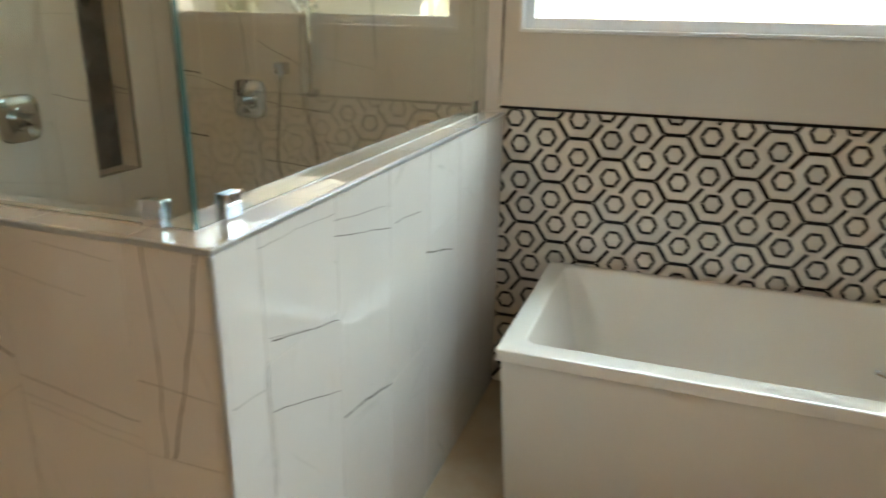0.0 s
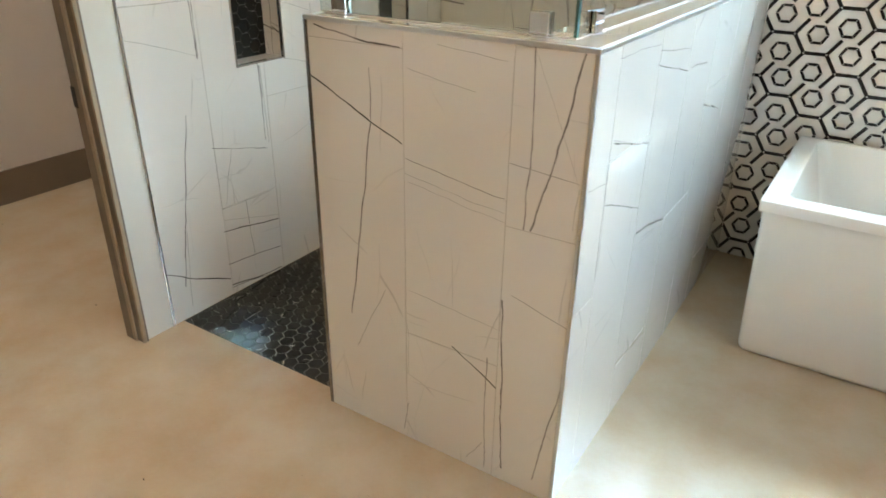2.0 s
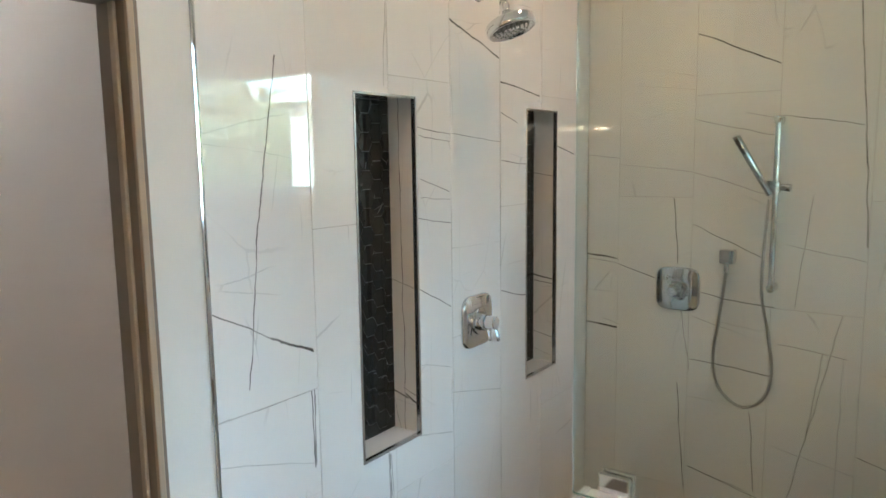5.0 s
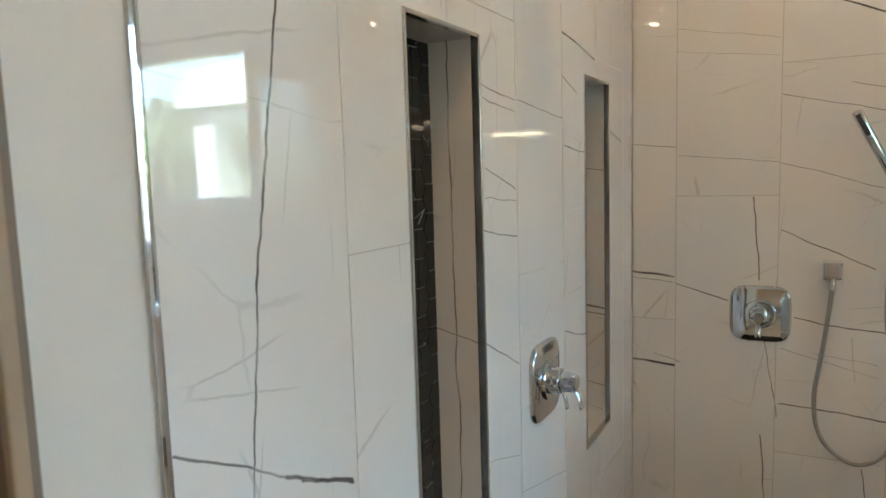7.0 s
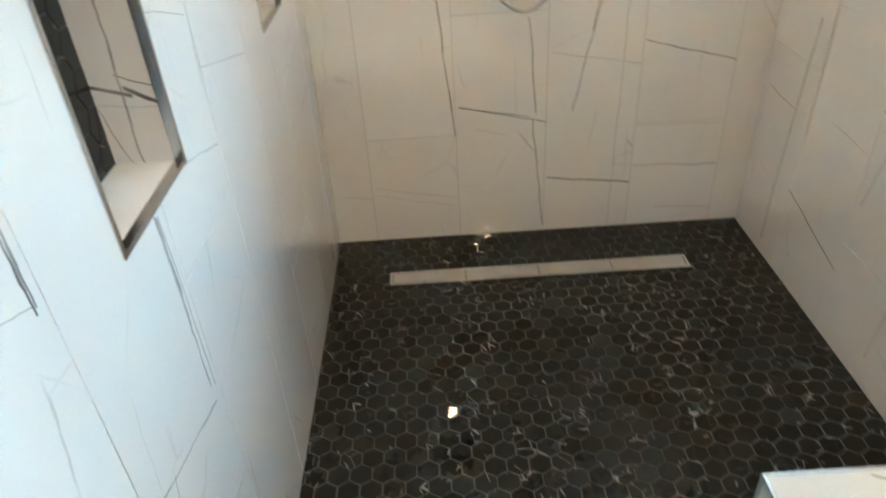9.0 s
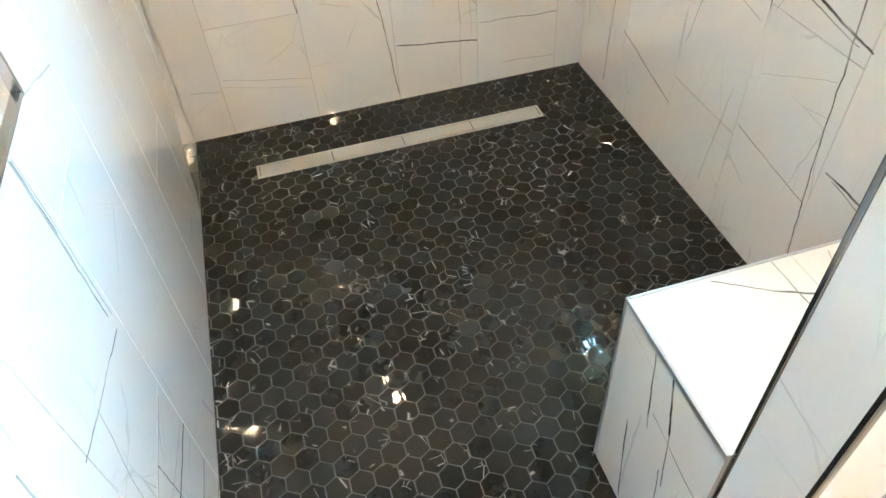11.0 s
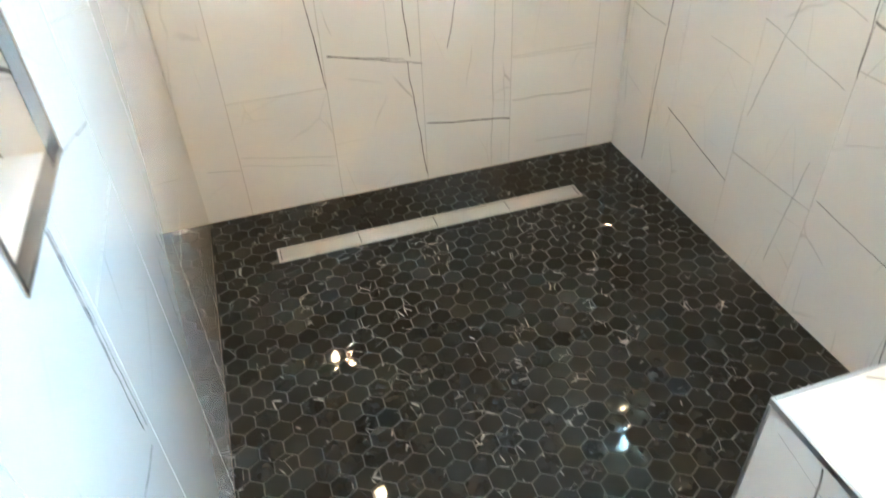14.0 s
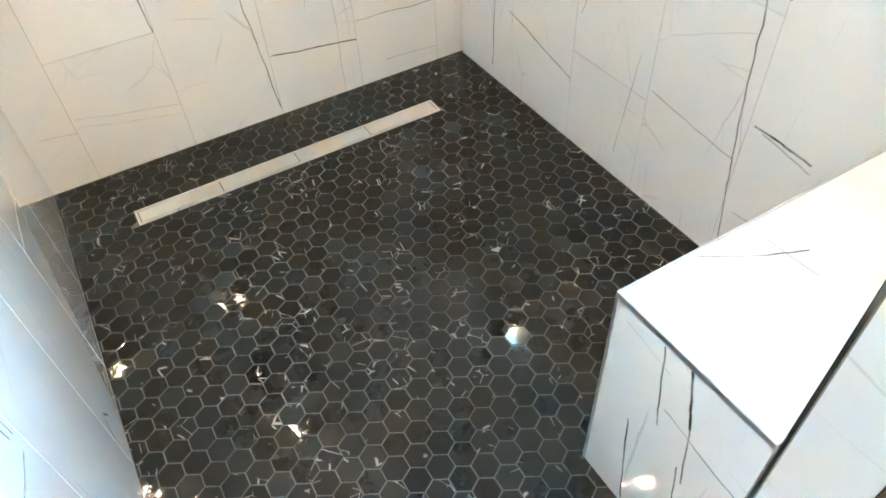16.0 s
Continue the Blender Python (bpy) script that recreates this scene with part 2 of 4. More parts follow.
    b.inputs["Emission Color"].default_value = (*colour, 1)
    b.inputs["Emission Strength"].default_value = strength
    return m


def leafy(name, a, c):
    m, nt, b = base_mat(name)
    pos = nt.nodes.new("ShaderNodeNewGeometry").outputs["Position"]
    isl = nt.nodes.new("ShaderNodeNewGeometry").outputs["Random Per Island"]
    n = mathn(nt, "ADD", mathn(nt, "MULTIPLY", isl, 0.6), mathn(nt, "MULTIPLY", noisen(nt, pos, 1.2, 4.0).outputs["Fac"], 0.4))
    nt.links.new(mixc(nt, n, a, c), b.inputs["Base Color"])
    b.inputs["Roughness"].default_value = 0.65
    return m


VEINS_LEFT = [
    (-1.701, 1.997, -1.776, 1.575, 1.3), (-1.776, 1.575, -1.814, 1.245, 1.1), (-1.9, 1.433, -1.748, 1.348, 1), (-1.748, 1.348, -1.615, 1.287, 1.6),
    (-1.015, 2.179, -0.734, 2.096, 1.8), (-1.181, 1.85, -1.021, 1.834, 1), (-1.171, 1.703, -1.03, 1.659, 0.8), (-1.183, 1.583, -1.025, 1.564, 1),
    (-1.188, 1.376, -1.027, 1.293, 1), (-0.719, 2.018, -0.445, 1.985, 1.5), (-0.72, 1.916, -0.612, 1.88, 1), (-0.72, 1.295, -0.546, 1.251, 1),
    (-1.616, 1.188, -1.618, 0.996, 1), (-1.9, 1.09, -1.622, 1, 0.5), (-1.314, 2.18, -1.327, 1.958, 0.7), (-1.71, 0.794, -1.828, 0.141, 1.4),
    (-1.329, 0.915, -1.324, 0.6, 0.8)]
VEINS_BACK = [
    (0.445, 2.219, 0.736, 2.084, 1.6), (0.976, 2.27, 1.017, 1.801, 1.3), (1.017, 1.801, 1.038, 1.434, 1.3), (0.443, 1.895, 0.724, 1.828, 0.8),
    (0.749, 1.898, 1.005, 1.855, 1), (0.368, 1.589, 0.392, 1.334, 1.2), (0.144, 1.307, 0.302, 1.263, 1.2), (0.449, 1.489, 0.696, 1.379, 1.2),
    (0.45, 0.943, 0.745, 0.925, 1.1), (0.975, 1.187, 0.827, 0.459, 1), (0.682, 0.769, 0.706, 0.452, 1.1), (0.0, 1.347, 0.131, 1.33, 2.3),
    (0.002, 1.044, 0.137, 1.032, 2.3), (0.4, 0.835, 0.438, 0.395, 1.3), (0.697, 0.431, 0.741, 0.018, 1.2), (0.456, 0.492, 0.742, 0.422, 1.1),
    (0.752, 0.213, 1.038, 0.18, 1.5), (0.987, 1.038, 0.974, 0.001, 0.6), (1.048, 0.679, 1.34, 0.595, 1.2), (1.049, 0.243, 1.342, 0.229, 0.9)]
VEINS_RIGHT = [
    (-0.259, 0.788, -0.232, 0.533, 1.3), (-0.232, 0.533, -0.209, 0.048, 1.3), (-0.304, 0.285, -0.619, 0.206, 1.3), (-0.879, 1.174, -0.912, 0.852, 1.1),
    (-0.912, 0.852, -0.919, 0.644, 1.1), (-0.922, 0.762, -1.074, 0.727, 2), (-1.074, 0.727, -1.22, 0.699, 2), (-1.238, 0.412, -1.384, 0.403, 1.8),
    (-0.911, 1.045, -1.153, 1.011, 0.9), (-0.988, 1.042, -0.974, 0.819, 0.8), (-0.618, 0.67, -0.899, 0.607, 0.6), (-0.775, 1.153, -0.729, 0.793, 0.8),
    (-0.729, 0.793, -0.638, 0.422, 0.8), (-1.159, 0.808, -1.176, 0.609, 1.3), (-1.176, 0.609, -1.205, 0.3, 1.3), (-1.205, 0.3, -1.237, 0.063, 1.3),
    (-0.934, 0.333, -1.205, 0.3, 0.9), (-0.875, 0.41, -0.833, 0.081, 0.7)]
VEINS_FRONT = [
    (0.828, 1.09, 1.023, 0.996, 1.5), (1.023, 0.996, 1.126, 0.953, 1.3), (1.029, 1.132, 1.028, 0.989, 1.0), (1.028, 0.989, 0.972, 0.641, 1.3),
    (0.972, 0.641, 0.931, 0.388, 1.4), (0.854, 1.218, 1.028, 1.193, 1.3), (1.028, 1.193, 1.123, 1.191, 1.5), (1.593, 1.236, 1.566, 1.075, 1.3),
    (1.566, 1.075, 1.5, 0.807, 1.3), (1.481, 1.231, 1.487, 1.011, 1.1), (1.487, 1.011, 1.482, 0.803, 1.1), (1.137, 0.916, 1.426, 0.869, 0.7),
    (1.435, 0.597, 1.461, 0.045, 1.3), (1.289, 0.4, 1.431, 0.317, 1.3), (1.397, 0.404, 1.405, 0.016, 1), (1.619, 0.42, 1.559, 0.054, 1.1),
    (1.458, 0.62, 1.624, 0.571, 0.6), (1.14, 0.53, 1.429, 0.503, 0.4)]
VEINS_SIDE = [
    (-1.758, 1.002, -1.488, 0.932, 1.2), (-1.469, 0.662, -1.177, 0.605, 1.6), (-1.768, 0.851, -1.485, 0.747, 0.9), (-1.489, 1.174, -1.218, 1.142, 0.7),
    (-1.491, 1.138, -1.182, 1.074, 0.9), (-0.9, 0.912, -0.648, 0.849, 1.4), (-1.781, 0.97, -1.766, 0.671, 0.7), (-1.144, 1.076, -0.952, 1.062, 0.9),
    (-1.891, 0.926, -1.791, 0.913, 0.6), (-1.786, 1.203, -1.493, 1.193, 0.5)]
VEINS_BENCH = [(-1.608, 0.508, -1.639, 0.331, 1.2), (-1.665, 0.513, -1.69, 0.395, 1.7), (-1.69, 0.395, -1.71, 0.253, 1.2), (-1.643, 0.379, -1.692, 0.37, 0.9), (-1.692, 0.37, -1.793, 0.351, 1.1), (-1.581, 0.266, -1.613, 0.021, 1.3), (-1.694, 0.28, -1.708, 0.189, 1), (-1.528, 0.485, -1.63, 0.462, 0.4)]
VEINS_SEAT = [(0.962, -1.517, 1.046, -1.564, 1), (1.046, -1.564, 1.118, -1.598, 1.2), (1.08, -1.509, 1.085, -1.586, 0.8), (1.085, -1.586, 1.087, -1.656, 0.9), (1.12, -1.51, 1.123, -1.624, 0.4), (1.187, -1.515, 1.15, -1.605, 0.5), (0.834, -1.714, 0.831, -1.785, 0.3)]
VEINS_NICHE = [(-0.062, 1.95, -0.055, 0.93, 1.0), (-0.1, 1.40, 0.0, 1.375, 0.8), (-0.1, 1.048, -0.045, 1.036, 1.9), (-0.05, 1.046, 0.0, 1.018, 2.2), (-0.06, 1.066, 0.0, 1.045, 0.9), (-0.1, 1.03, -0.07, 0.93, 0.6)]
VEINS_NICHE_FAR = [(-0.1, 1.288, -0.04, 1.280, 2.0), (-0.045, 1.280, 0.0, 1.272, 1.6), (-0.095, 1.266, 0.0, 1.253, 1.1), (-0.1, 1.052, 0.0, 1.036, 1.0), (-0.1, 1.70, 0.0, 1.688, 0.8), (-0.1, 0.985, -0.02, 0.96, 0.5)]

VEINS_BACK_FINE = [
    (0.755, 0.655, 1.042, 0.602, 0.6), (0.149, 0.212, 0.437, 0.156, 0.5), (0.144, 0.185, 0.433, 0.124, 0.4), (0.041, 0.186, 0.141, 0.171, 0.6),
    (1.142, 0.069, 1.341, 0.057, 0.7), (0.458, 0.944, 0.746, 0.927, 0.9), (0.921, 1.045, 0.878, 0.718, 0.9), (1.098, 0.992, 1.325, 0.937, 0.7),
    (1.05, 0.387, 1.343, 0.385, 0.5), (0.075, 1.067, 0.155, 1.045, 0.7), (0.138, 2.119, 0.433, 2.062, 0.5), (0.139, 2.051, 0.435, 2.009, 0.4),
    (0.147, 1.724, 0.435, 1.695, 0.7), (-0.005, 1.766, 0.134, 1.753, 0.8), (0.78, 1.427, 1.041, 1.385, 0.7), (0.455, 1.121, 0.71, 1.055, 0.6),
    (0.863, 1.615, 0.82, 1.199, 0.8), (0.454, 0.49, 0.685, 0.446, 1), (-0.003, 1.327, 0.131, 1.311, 0.8)]
VEINS_LEFT_FINE = [
    (-1.176, 1.826, -1.021, 1.812, 0.8), (-1.173, 1.646, -1.024, 1.635, 0.6), (-1.011, 1.837, -0.727, 1.812, 0.7), (-1.185, 1.145, -1.03, 1.097, 0.5),
    (-1.025, 1.011, -0.728, 0.94, 0.5), (-0.72, 1.748, -0.55, 1.737, 1), (-1.191, 0.925, -1.028, 0.879, 0.6), (-0.303, 1.804, -0.15, 1.773, 1.5),
    (-1.337, 0.916, -1.334, 0.789, 0.8), (-1.912, 1.194, -1.622, 1.187, 0.5), (-1.719, 1.333, -1.617, 1.29, 1.8), (-1.625, 1.185, -1.622, 0.989, 1.2),
    (-1.34, 0.924, -1.342, 0.718, 0.9), (-1.614, 1.173, -1.621, 1.016, 0.9), (-1.334, 0.915, -1.342, 0.611, 1)]
VEINS_FRONT_FINE = [
    (1.135, 0.874, 1.427, 0.833, 0.4), (1.143, 0.853, 1.428, 0.811, 0.4), (1.438, 0.962, 1.609, 0.949, 0.6), (1.059, 0.505, 0.948, 0.275, 0.6),
    (1.136, 0.419, 1.14, 0.247, 0.5), (1.484, 1.225, 1.609, 0.943, 0.3), (1.604, 0.833, 1.61, 0.936, 0.5), (1.347, 0.029, 1.394, 0.105, 0.6),
    (1.23, 1.212, 1.416, 1.194, 0.4), (1.146, 1.145, 1.337, 1.117, 0.4), (1.136, 0.132, 1.121, 0.029, 0.8)]
VEINS_SIDE_FINE = [
    (-1.474, 0.213, -1.192, 0.176, 1.4), (-1.768, 1.012, -1.527, 0.941, 0.5), (-0.895, 0.915, -0.686, 0.857, 0.9),
    (-1.777, 0.652, -1.79, 0.962, 0.6)]
VEINS_RIGHT_FINE = [
    (-0.042, 0.526, -0.217, 0.515, 0.8), (-0.043, 1.002, -0.18, 0.943, 0.6), (-0.962, 0.73, -1.186, 0.693, 1.0), (-0.937, 0.653, -0.981, 0.732, 0.5),
    (-1.258, 0.403, -1.391, 0.384, 1.0), (-0.435, 0.56, -0.603, 0.552, 0.5), (-0.729, 0.793, -0.903, 0.757, 0.5), (-0.955, 0.499, -1.169, 0.605, 0.4),
    (-1.252, 0.165, -1.297, 0.172, 0.9), (-0.204, 0.388, -0.214, 0.129, 0.6), (-0.527, 1.073, -0.565, 0.798, 0.5), (-1.027, 1.205, -0.995, 1.045, 0.6)]

VEINS_LEFT_LOW = [
    (-1.904, 0.221, -1.771, 0.146, 1.3), (-1.771, 0.146, -1.615, 0.079, 1.7), (-1.614, 0.647, -1.339, 0.576, 0.9), (-1.52, 0.627, -1.585, 0.39, 0.7),
    (-1.612, 0.294, -1.464, 0.267, 1.5), (-1.464, 0.267, -1.314, 0.243, 1.5), (-1.607, 0.341, -1.312, 0.261, 0.5), (-1.482, 0.387, -1.474, 0.277, 0.9),
    (-1.474, 0.277, -1.465, 0.138, 0.8), (-1.611, 0.145, -1.454, 0.128, 1.3), (-1.454, 0.128, -1.316, 0.109, 1.1), (-1.606, 0.046, -1.47, 0.015, 1.6),
    (-1.47, 0.015, -1.32, 0.007, 1.6), (-1.608, 0.035, -1.41, 0.003, 1.1), (-1.41, 0.003, -1.322, -0.009, 1.1), (-1.605, 0.389, -1.342, 0.387, 0.6),
    (-1.782, 0.359, -1.814, 0.039, 0.7)]
VEINS_BACK_MORE = [
    (0.623, 1.917, 0.706, 1.896, 0.7), (0.446, 1.69, 0.708, 1.615, 0.7), (0.408, 1.138, 0.448, 0.899, 1), (0.487, 1.221, 0.625, 1.202, 1.2),
    (0.625, 1.202, 0.75, 1.188, 1.4), (0.539, 1.116, 0.715, 1.093, 0.5), (0.643, 1.173, 0.653, 1.036, 0.5), (0.772, 1.054, 0.998, 1.03, 0.8)]
T_LEFT = veined_tile("porcelain_left", "Y", VEINS_LEFT + VEINS_LEFT_FINE + VEINS_LEFT_LOW)
T_BACK = veined_tile("porcelain_back", "X", VEINS_BACK + VEINS_BACK_FINE + VEINS_BACK_MORE)
T_RIGHT = veined_tile("porcelain_right", "Y", VEINS_RIGHT + VEINS_RIGHT_FINE)
T_FRONT = veined_tile("porcelain_front", "X", VEINS_FRONT + VEINS_FRONT_FINE)
T_SIDE = veined_tile("porcelain_side", "Y", VEINS_SIDE + VEINS_SIDE_FINE)
T_BENCH = veined_tile("porcelain_bench", "Y", VEINS_BENCH)
T_SEAT = veined_tile("porcelain_seat", "XY", VEINS_SEAT)
T_NICHE = veined_tile("porcelain_niche", "X", VEINS_NICHE)
T_NICHE_FAR = veined_tile("porcelain_niche_far", "X", VEINS_NICHE_FAR)
T_PLAIN = veined_tile("porcelain_plain", "X", [])
GROUT = plain("pale_grout", (0.52, 0.50, 0.47), 0.8)
GROUT_DARK = plain("grey_grout", (0.10, 0.10, 0.094), 0.75, bumps=0.2)
GROUT_NICHE = plain("charcoal_grout", (0.16, 0.165, 0.16), 0.75)
BLACK_HEX = black_marble("black_marble")
BLACK_NICHE = black_marble("niche_marble", 0.70)
WHITE_HEX = white_marble("white_marble")
BLACK_BAR = plain("black_stone", (0.012, 0.011, 0.011), 0.2)
PAINT = plain("warm_white_paint", (0.70, 0.68, 0.63), 0.55, var=0.04, scale=2.0, bumps=0.08, bscale=140)
PAINT_ROOM = plain("soft_white_paint", (0.74, 0.71, 0.70), 0.6, var=0.04, scale=2.0, bumps=0.08, bscale=140)
# for the unseen wall behind the camera; tan picked to bounce warm light
PAINT_BOUNCE = plain("warm_bounce_wall", (0.50, 0.375, 0.265), 0.5, var=0.05, scale=2.0)
TAUPE = plain("taupe_paint", (0.20, 0.16, 0.12), 0.4, var=0.06, bumps=0.05)
# paler tan for the two thin strips along the door jamb
TAN_EDGE = plain("pale_tan_edge", (0.40, 0.31, 0.21), 0.45)
CEIL = plain("ceiling_paint", (0.78, 0.77, 0.74), 0.7, var=0.03)
FLOOR = concrete("sealed_concrete")
CHROME = plain("chrome", (0.70, 0.72, 0.74), 0.04, metal=1.0, var=0.02)
STEEL = plain("brushed_steel", (0.66, 0.64, 0.61), 0.32, metal=1.0, var=0.03, scale=5)
ALU = plain("anodised_trim", (0.52, 0.54, 0.57), 0.34, metal=1.0, var=0.05)
POLISHED = plain("polished_trim", (0.60, 0.60, 0.60), 0.22, metal=1.0, var=0.05)
# free-end trim, darkened to stand in for the dark surroundings it mirrors
END_TRIM = plain("dark_reflection_trim", (0.30, 0.30, 0.305), 0.16, metal=1.0, var=0.05)
SATIN = plain("satin_trim", (0.72, 0.75, 0.79), 0.34, metal=1.0, var=0.05)
HOSE = plain("steel_hose", (0.55, 0.54, 0.52), 0.3, metal=1.0, var=0.25, scale=300)
NOZZLE_GREY = plain("grey_rubber", (0.16, 0.16, 0.155), 0.5)
NOZZLE = plain("dark_rubber", (0.05, 0.05, 0.05), 0.5)
ACRYLIC = plain("white_acrylic", (0.82, 0.81, 0.77), 0.07, var=0.03, scale=3)
VINYL = plain("white_vinyl", (0.82, 0.84, 0.86), 0.3, var=0.02)
GLASS = glass_mat("clear_glass", (0.765, 0.825, 0.78))
GLASS_EDGE = plain("green_glass_edge", (0.045, 0.15, 0.15), 0.1)
# same glass edge, made pale for the light its free end reflects
GLASS_EDGE_LIT = plain("lit_glass_edge", (0.50, 0.58, 0.56), 0.1)
PANE = glass_mat("window_pane", (0.99, 1.0, 1.0))
SILICONE = plain("clear_silicone", (0.78, 0.79, 0.78), 0.25)
BLACK = plain("black_metal", (0.02, 0.018, 0.016), 0.4)
STUCCO = plain("white_stucco", (0.44, 0.435, 0.42), 0.9, var=0.06, bumps=0.4)
GREYWALL = plain("shaded_stucco", (0.45, 0.45, 0.44), 0.9)
GRASS = plain("dry_grass", (0.24, 0.25, 0.14), 0.9, var=0.4, scale=0.6)
BARK = plain("bark", (0.10, 0.075, 0.05), 0.9, var=0.3, bumps=0.5)
# leaves and hills lightened to stand in for bright sun and haze
LEAF = leafy("leaves", (0.10, 0.125, 0.065), (0.18, 0.20, 0.13))
WOODS = leafy("lightened_hills", (0.16, 0.175, 0.115), (0.27, 0.27, 0.19))
BULB = glow("warm_lamp", (1.0, 0.585, 0.30), 24.0)
TUBE = glow("lamp_tube", (1.0, 0.70, 0.45), 1.6)
STONE_TOP = plain("dark_stone_top", (0.035, 0.03, 0.027), 0.25, var=0.3)
CABINET = plain("grey_cabinet_paint", (0.30, 0.28, 0.27), 0.45)


# ---------- mesh helpers ----------
def mesh_of(bm, name, mats):
    me = bpy.data.meshes.new(name)
    bm.normal_update()
    bm.to_mesh(me)
    bm.free()
    for mt in (mats if isinstance(mats, (list, tuple)) else [mats]):
        me.materials.append(mt)
    return me


def part(name, bm, material, parent=None, label="", smooth=False):
    me = mesh_of(bm, name, material)
    if smooth:
        for p in me.polygons:
            p.use_smooth = True
    ob = new(name, me)
    ob.parent = parent
    return tagged(ob, label)


def thing(name, label, category, group="", kind="", at=(0, 0, 0)):
    ob = new(name)
    ob.location = at
    ob.empty_display_size = 0.05
    return tagged(ob, label, category, group, kind)


def add_box(bm, lo, hi, bev=0.0, seg=2, mi=0):
    c = [(a + b) / 2 for a, b in zip(lo, hi)]
    s = [abs(b - a) for a, b in zip(lo, hi)]
    r = bmesh.ops.create_cube(bm, size=1.0, matrix=Matrix.LocRotScale(c, None, s))
    if mi:
        for f in {f for v in r["verts"] for f in v.link_faces}:
            f.material_index = mi
    if bev:
        es = list({e for v in r["verts"] for e in v.link_edges})
        bmesh.ops.bevel(bm, geom=es, offset=bev, segments=seg, affect="EDGES", profile=0.5)


def boxes(*items, bev=0.0):
    bm = bmesh.new()
    for lo, hi in items:
        add_box(bm, lo, hi, bev)
    return bm


def add_cyl(bm, a, b, r1, r2=None, seg=24, caps=True):
    a, b = Vector(a), Vector(b)
    d = b - a
    m = Matrix.Translation((a + b) / 2) @ d.to_track_quat("Z", "Y").to_matrix().to_4x4()
    bmesh.ops.create_cone(bm, cap_ends=caps, segments=seg, radius1=r1, radius2=r1 if r2 is None else r2, depth=d.length, matrix=m)


def cyl(a, b, r1, r2=None, seg=24, bev=0.0):
    bm = bmesh.new()
    add_cyl(bm, a, b, r1, r2, seg)
    if bev:
        es = [e for e in bm.edges if len(e.link_faces) == 2 and e.calc_face_angle(0) > 0.8]
        bmesh.ops.bevel(bm, geom=es, offset=bev, segments=2, affect="EDGES", profile=0.5)
    return bm


def tube(points, r, seg=10, sub=10):
    """A round tube along a smooth line through the points."""
    pts = [Vector(p) for p in points]
    line = []
    for i in range(len(pts) - 1):
        p0, p1, p2, p3 = pts[max(i - 1, 0)], pts[i], pts[i + 1], pts[min(i + 2, len(pts) - 1)]
        for k in range(sub):
            t = k / sub
            line.append(0.5 * ((2 * p1) + (p2 - p0) * t + (2 * p0 - 5 * p1 + 4 * p2 - p3) * t * t + (3 * p1 - p0 - 3 * p2 + p3) * t ** 3))
    line.append(pts[-1])
    bm = bmesh.new()
    rings = []
    for i, p in enumerate(line):
        d = (line[min(i + 1, len(line) - 1)] - line[max(i - 1, 0)]).normalized()
        side = d.cross(Vector((0.13, 1, 0.21))).normalized()
        up = d.cross(side)
        rings.append([bm.verts.new(p + r * (math.cos(a) * side + math.sin(a) * up)) for a in [2 * math.pi * k / seg for k in range(seg)]])
    for a, b in zip(rings, rings[1:]):
        for k in range(seg):
            bm.faces.new((a[k], a[(k + 1) % seg], b[(k + 1) % seg], b[k]))
    bm.faces.new(rings[0][::-1])
    bm.faces.new(rings[-1])
    return bm


def slab_cells(us, vs, keep, to_world, t0, t1):
    """A slab cut into cells by the lines us and vs; only kept cells are solid. to_world(u, v, depth)."""
    bm = bmesh.new()
    cache = {}

    def vert(i, j, t):
        if (i, j, t) not in cache:
            cache[i, j, t] = bm.verts.new(to_world(us[i], vs[j], t))
        return cache[i, j, t]
    n, k = len(us) - 1, len(vs) - 1
    solid = {(i, j) for i in range(n) for j in range(k) if keep((us[i] + us[i + 1]) / 2, (vs[j] + vs[j + 1]) / 2)}
    for i, j in solid:
        ring = [(i, j), (i + 1, j), (i + 1, j + 1), (i, j + 1)]
        bm.faces.new([vert(*q, t0) for q in ring])
        bm.faces.new([vert(*q, t1) for q in ring[::-1]])
        for (a, b), nb in zip(zip(ring, ring[1:] + ring[:1]), ((i, j - 1), (i + 1, j), (i, j + 1), (i - 1, j))):
            if nb not in solid:
                bm.faces.new([vert(*a, t0), vert(*a, t1), vert(*b, t1), vert(*b, t0)])
    bmesh.ops.recalc_face_normals(bm, faces=bm.faces)
    return bm


def inside(u, v, holes):
    return any(a < u < b and c < v < d for a, c, b, d in holes)


def slab(name, u0, v0, u1, v1, holes, to_world, t0, t1, material, parent=None, label=""):
    us = sorted({u0, u1, *(x for hl in holes for x in (hl[0], hl[2]) if u0 < x < u1)})
    vs = sorted({v0, v1, *(x for hl in holes for x in (hl[1], hl[3]) if v0 < x < v1)})
    if all(inside((a + b) / 2, (c + d) / 2, holes) for a, b in zip(us, us[1:]) for c, d in zip(vs, vs[1:])):
        return None
    bm = slab_cells(us, vs, lambda u, v: not inside(u, v, holes), to_world, t0, t1)
    return part(name, bm, material, parent, label)


def clip_poly(poly, axis, limit, keep_above):
    """The part of a convex polygon on one side of a line."""
    out = []
    for p, q in zip(poly, poly[1:] + poly[:1]):
        dp, dq = ((p[axis] - limit), (q[axis] - limit)) if keep_above else ((limit - p[axis]), (limit - q[axis]))
        if dp >= 0:
            out.append(p)
        if dp * dq < 0:
            t_ = dp / (dp - dq)
            out.append((p[0] + (q[0] - p[0]) * t_, p[1] + (q[1] - p[1]) * t_))
    return out


JOINT = 0.0024
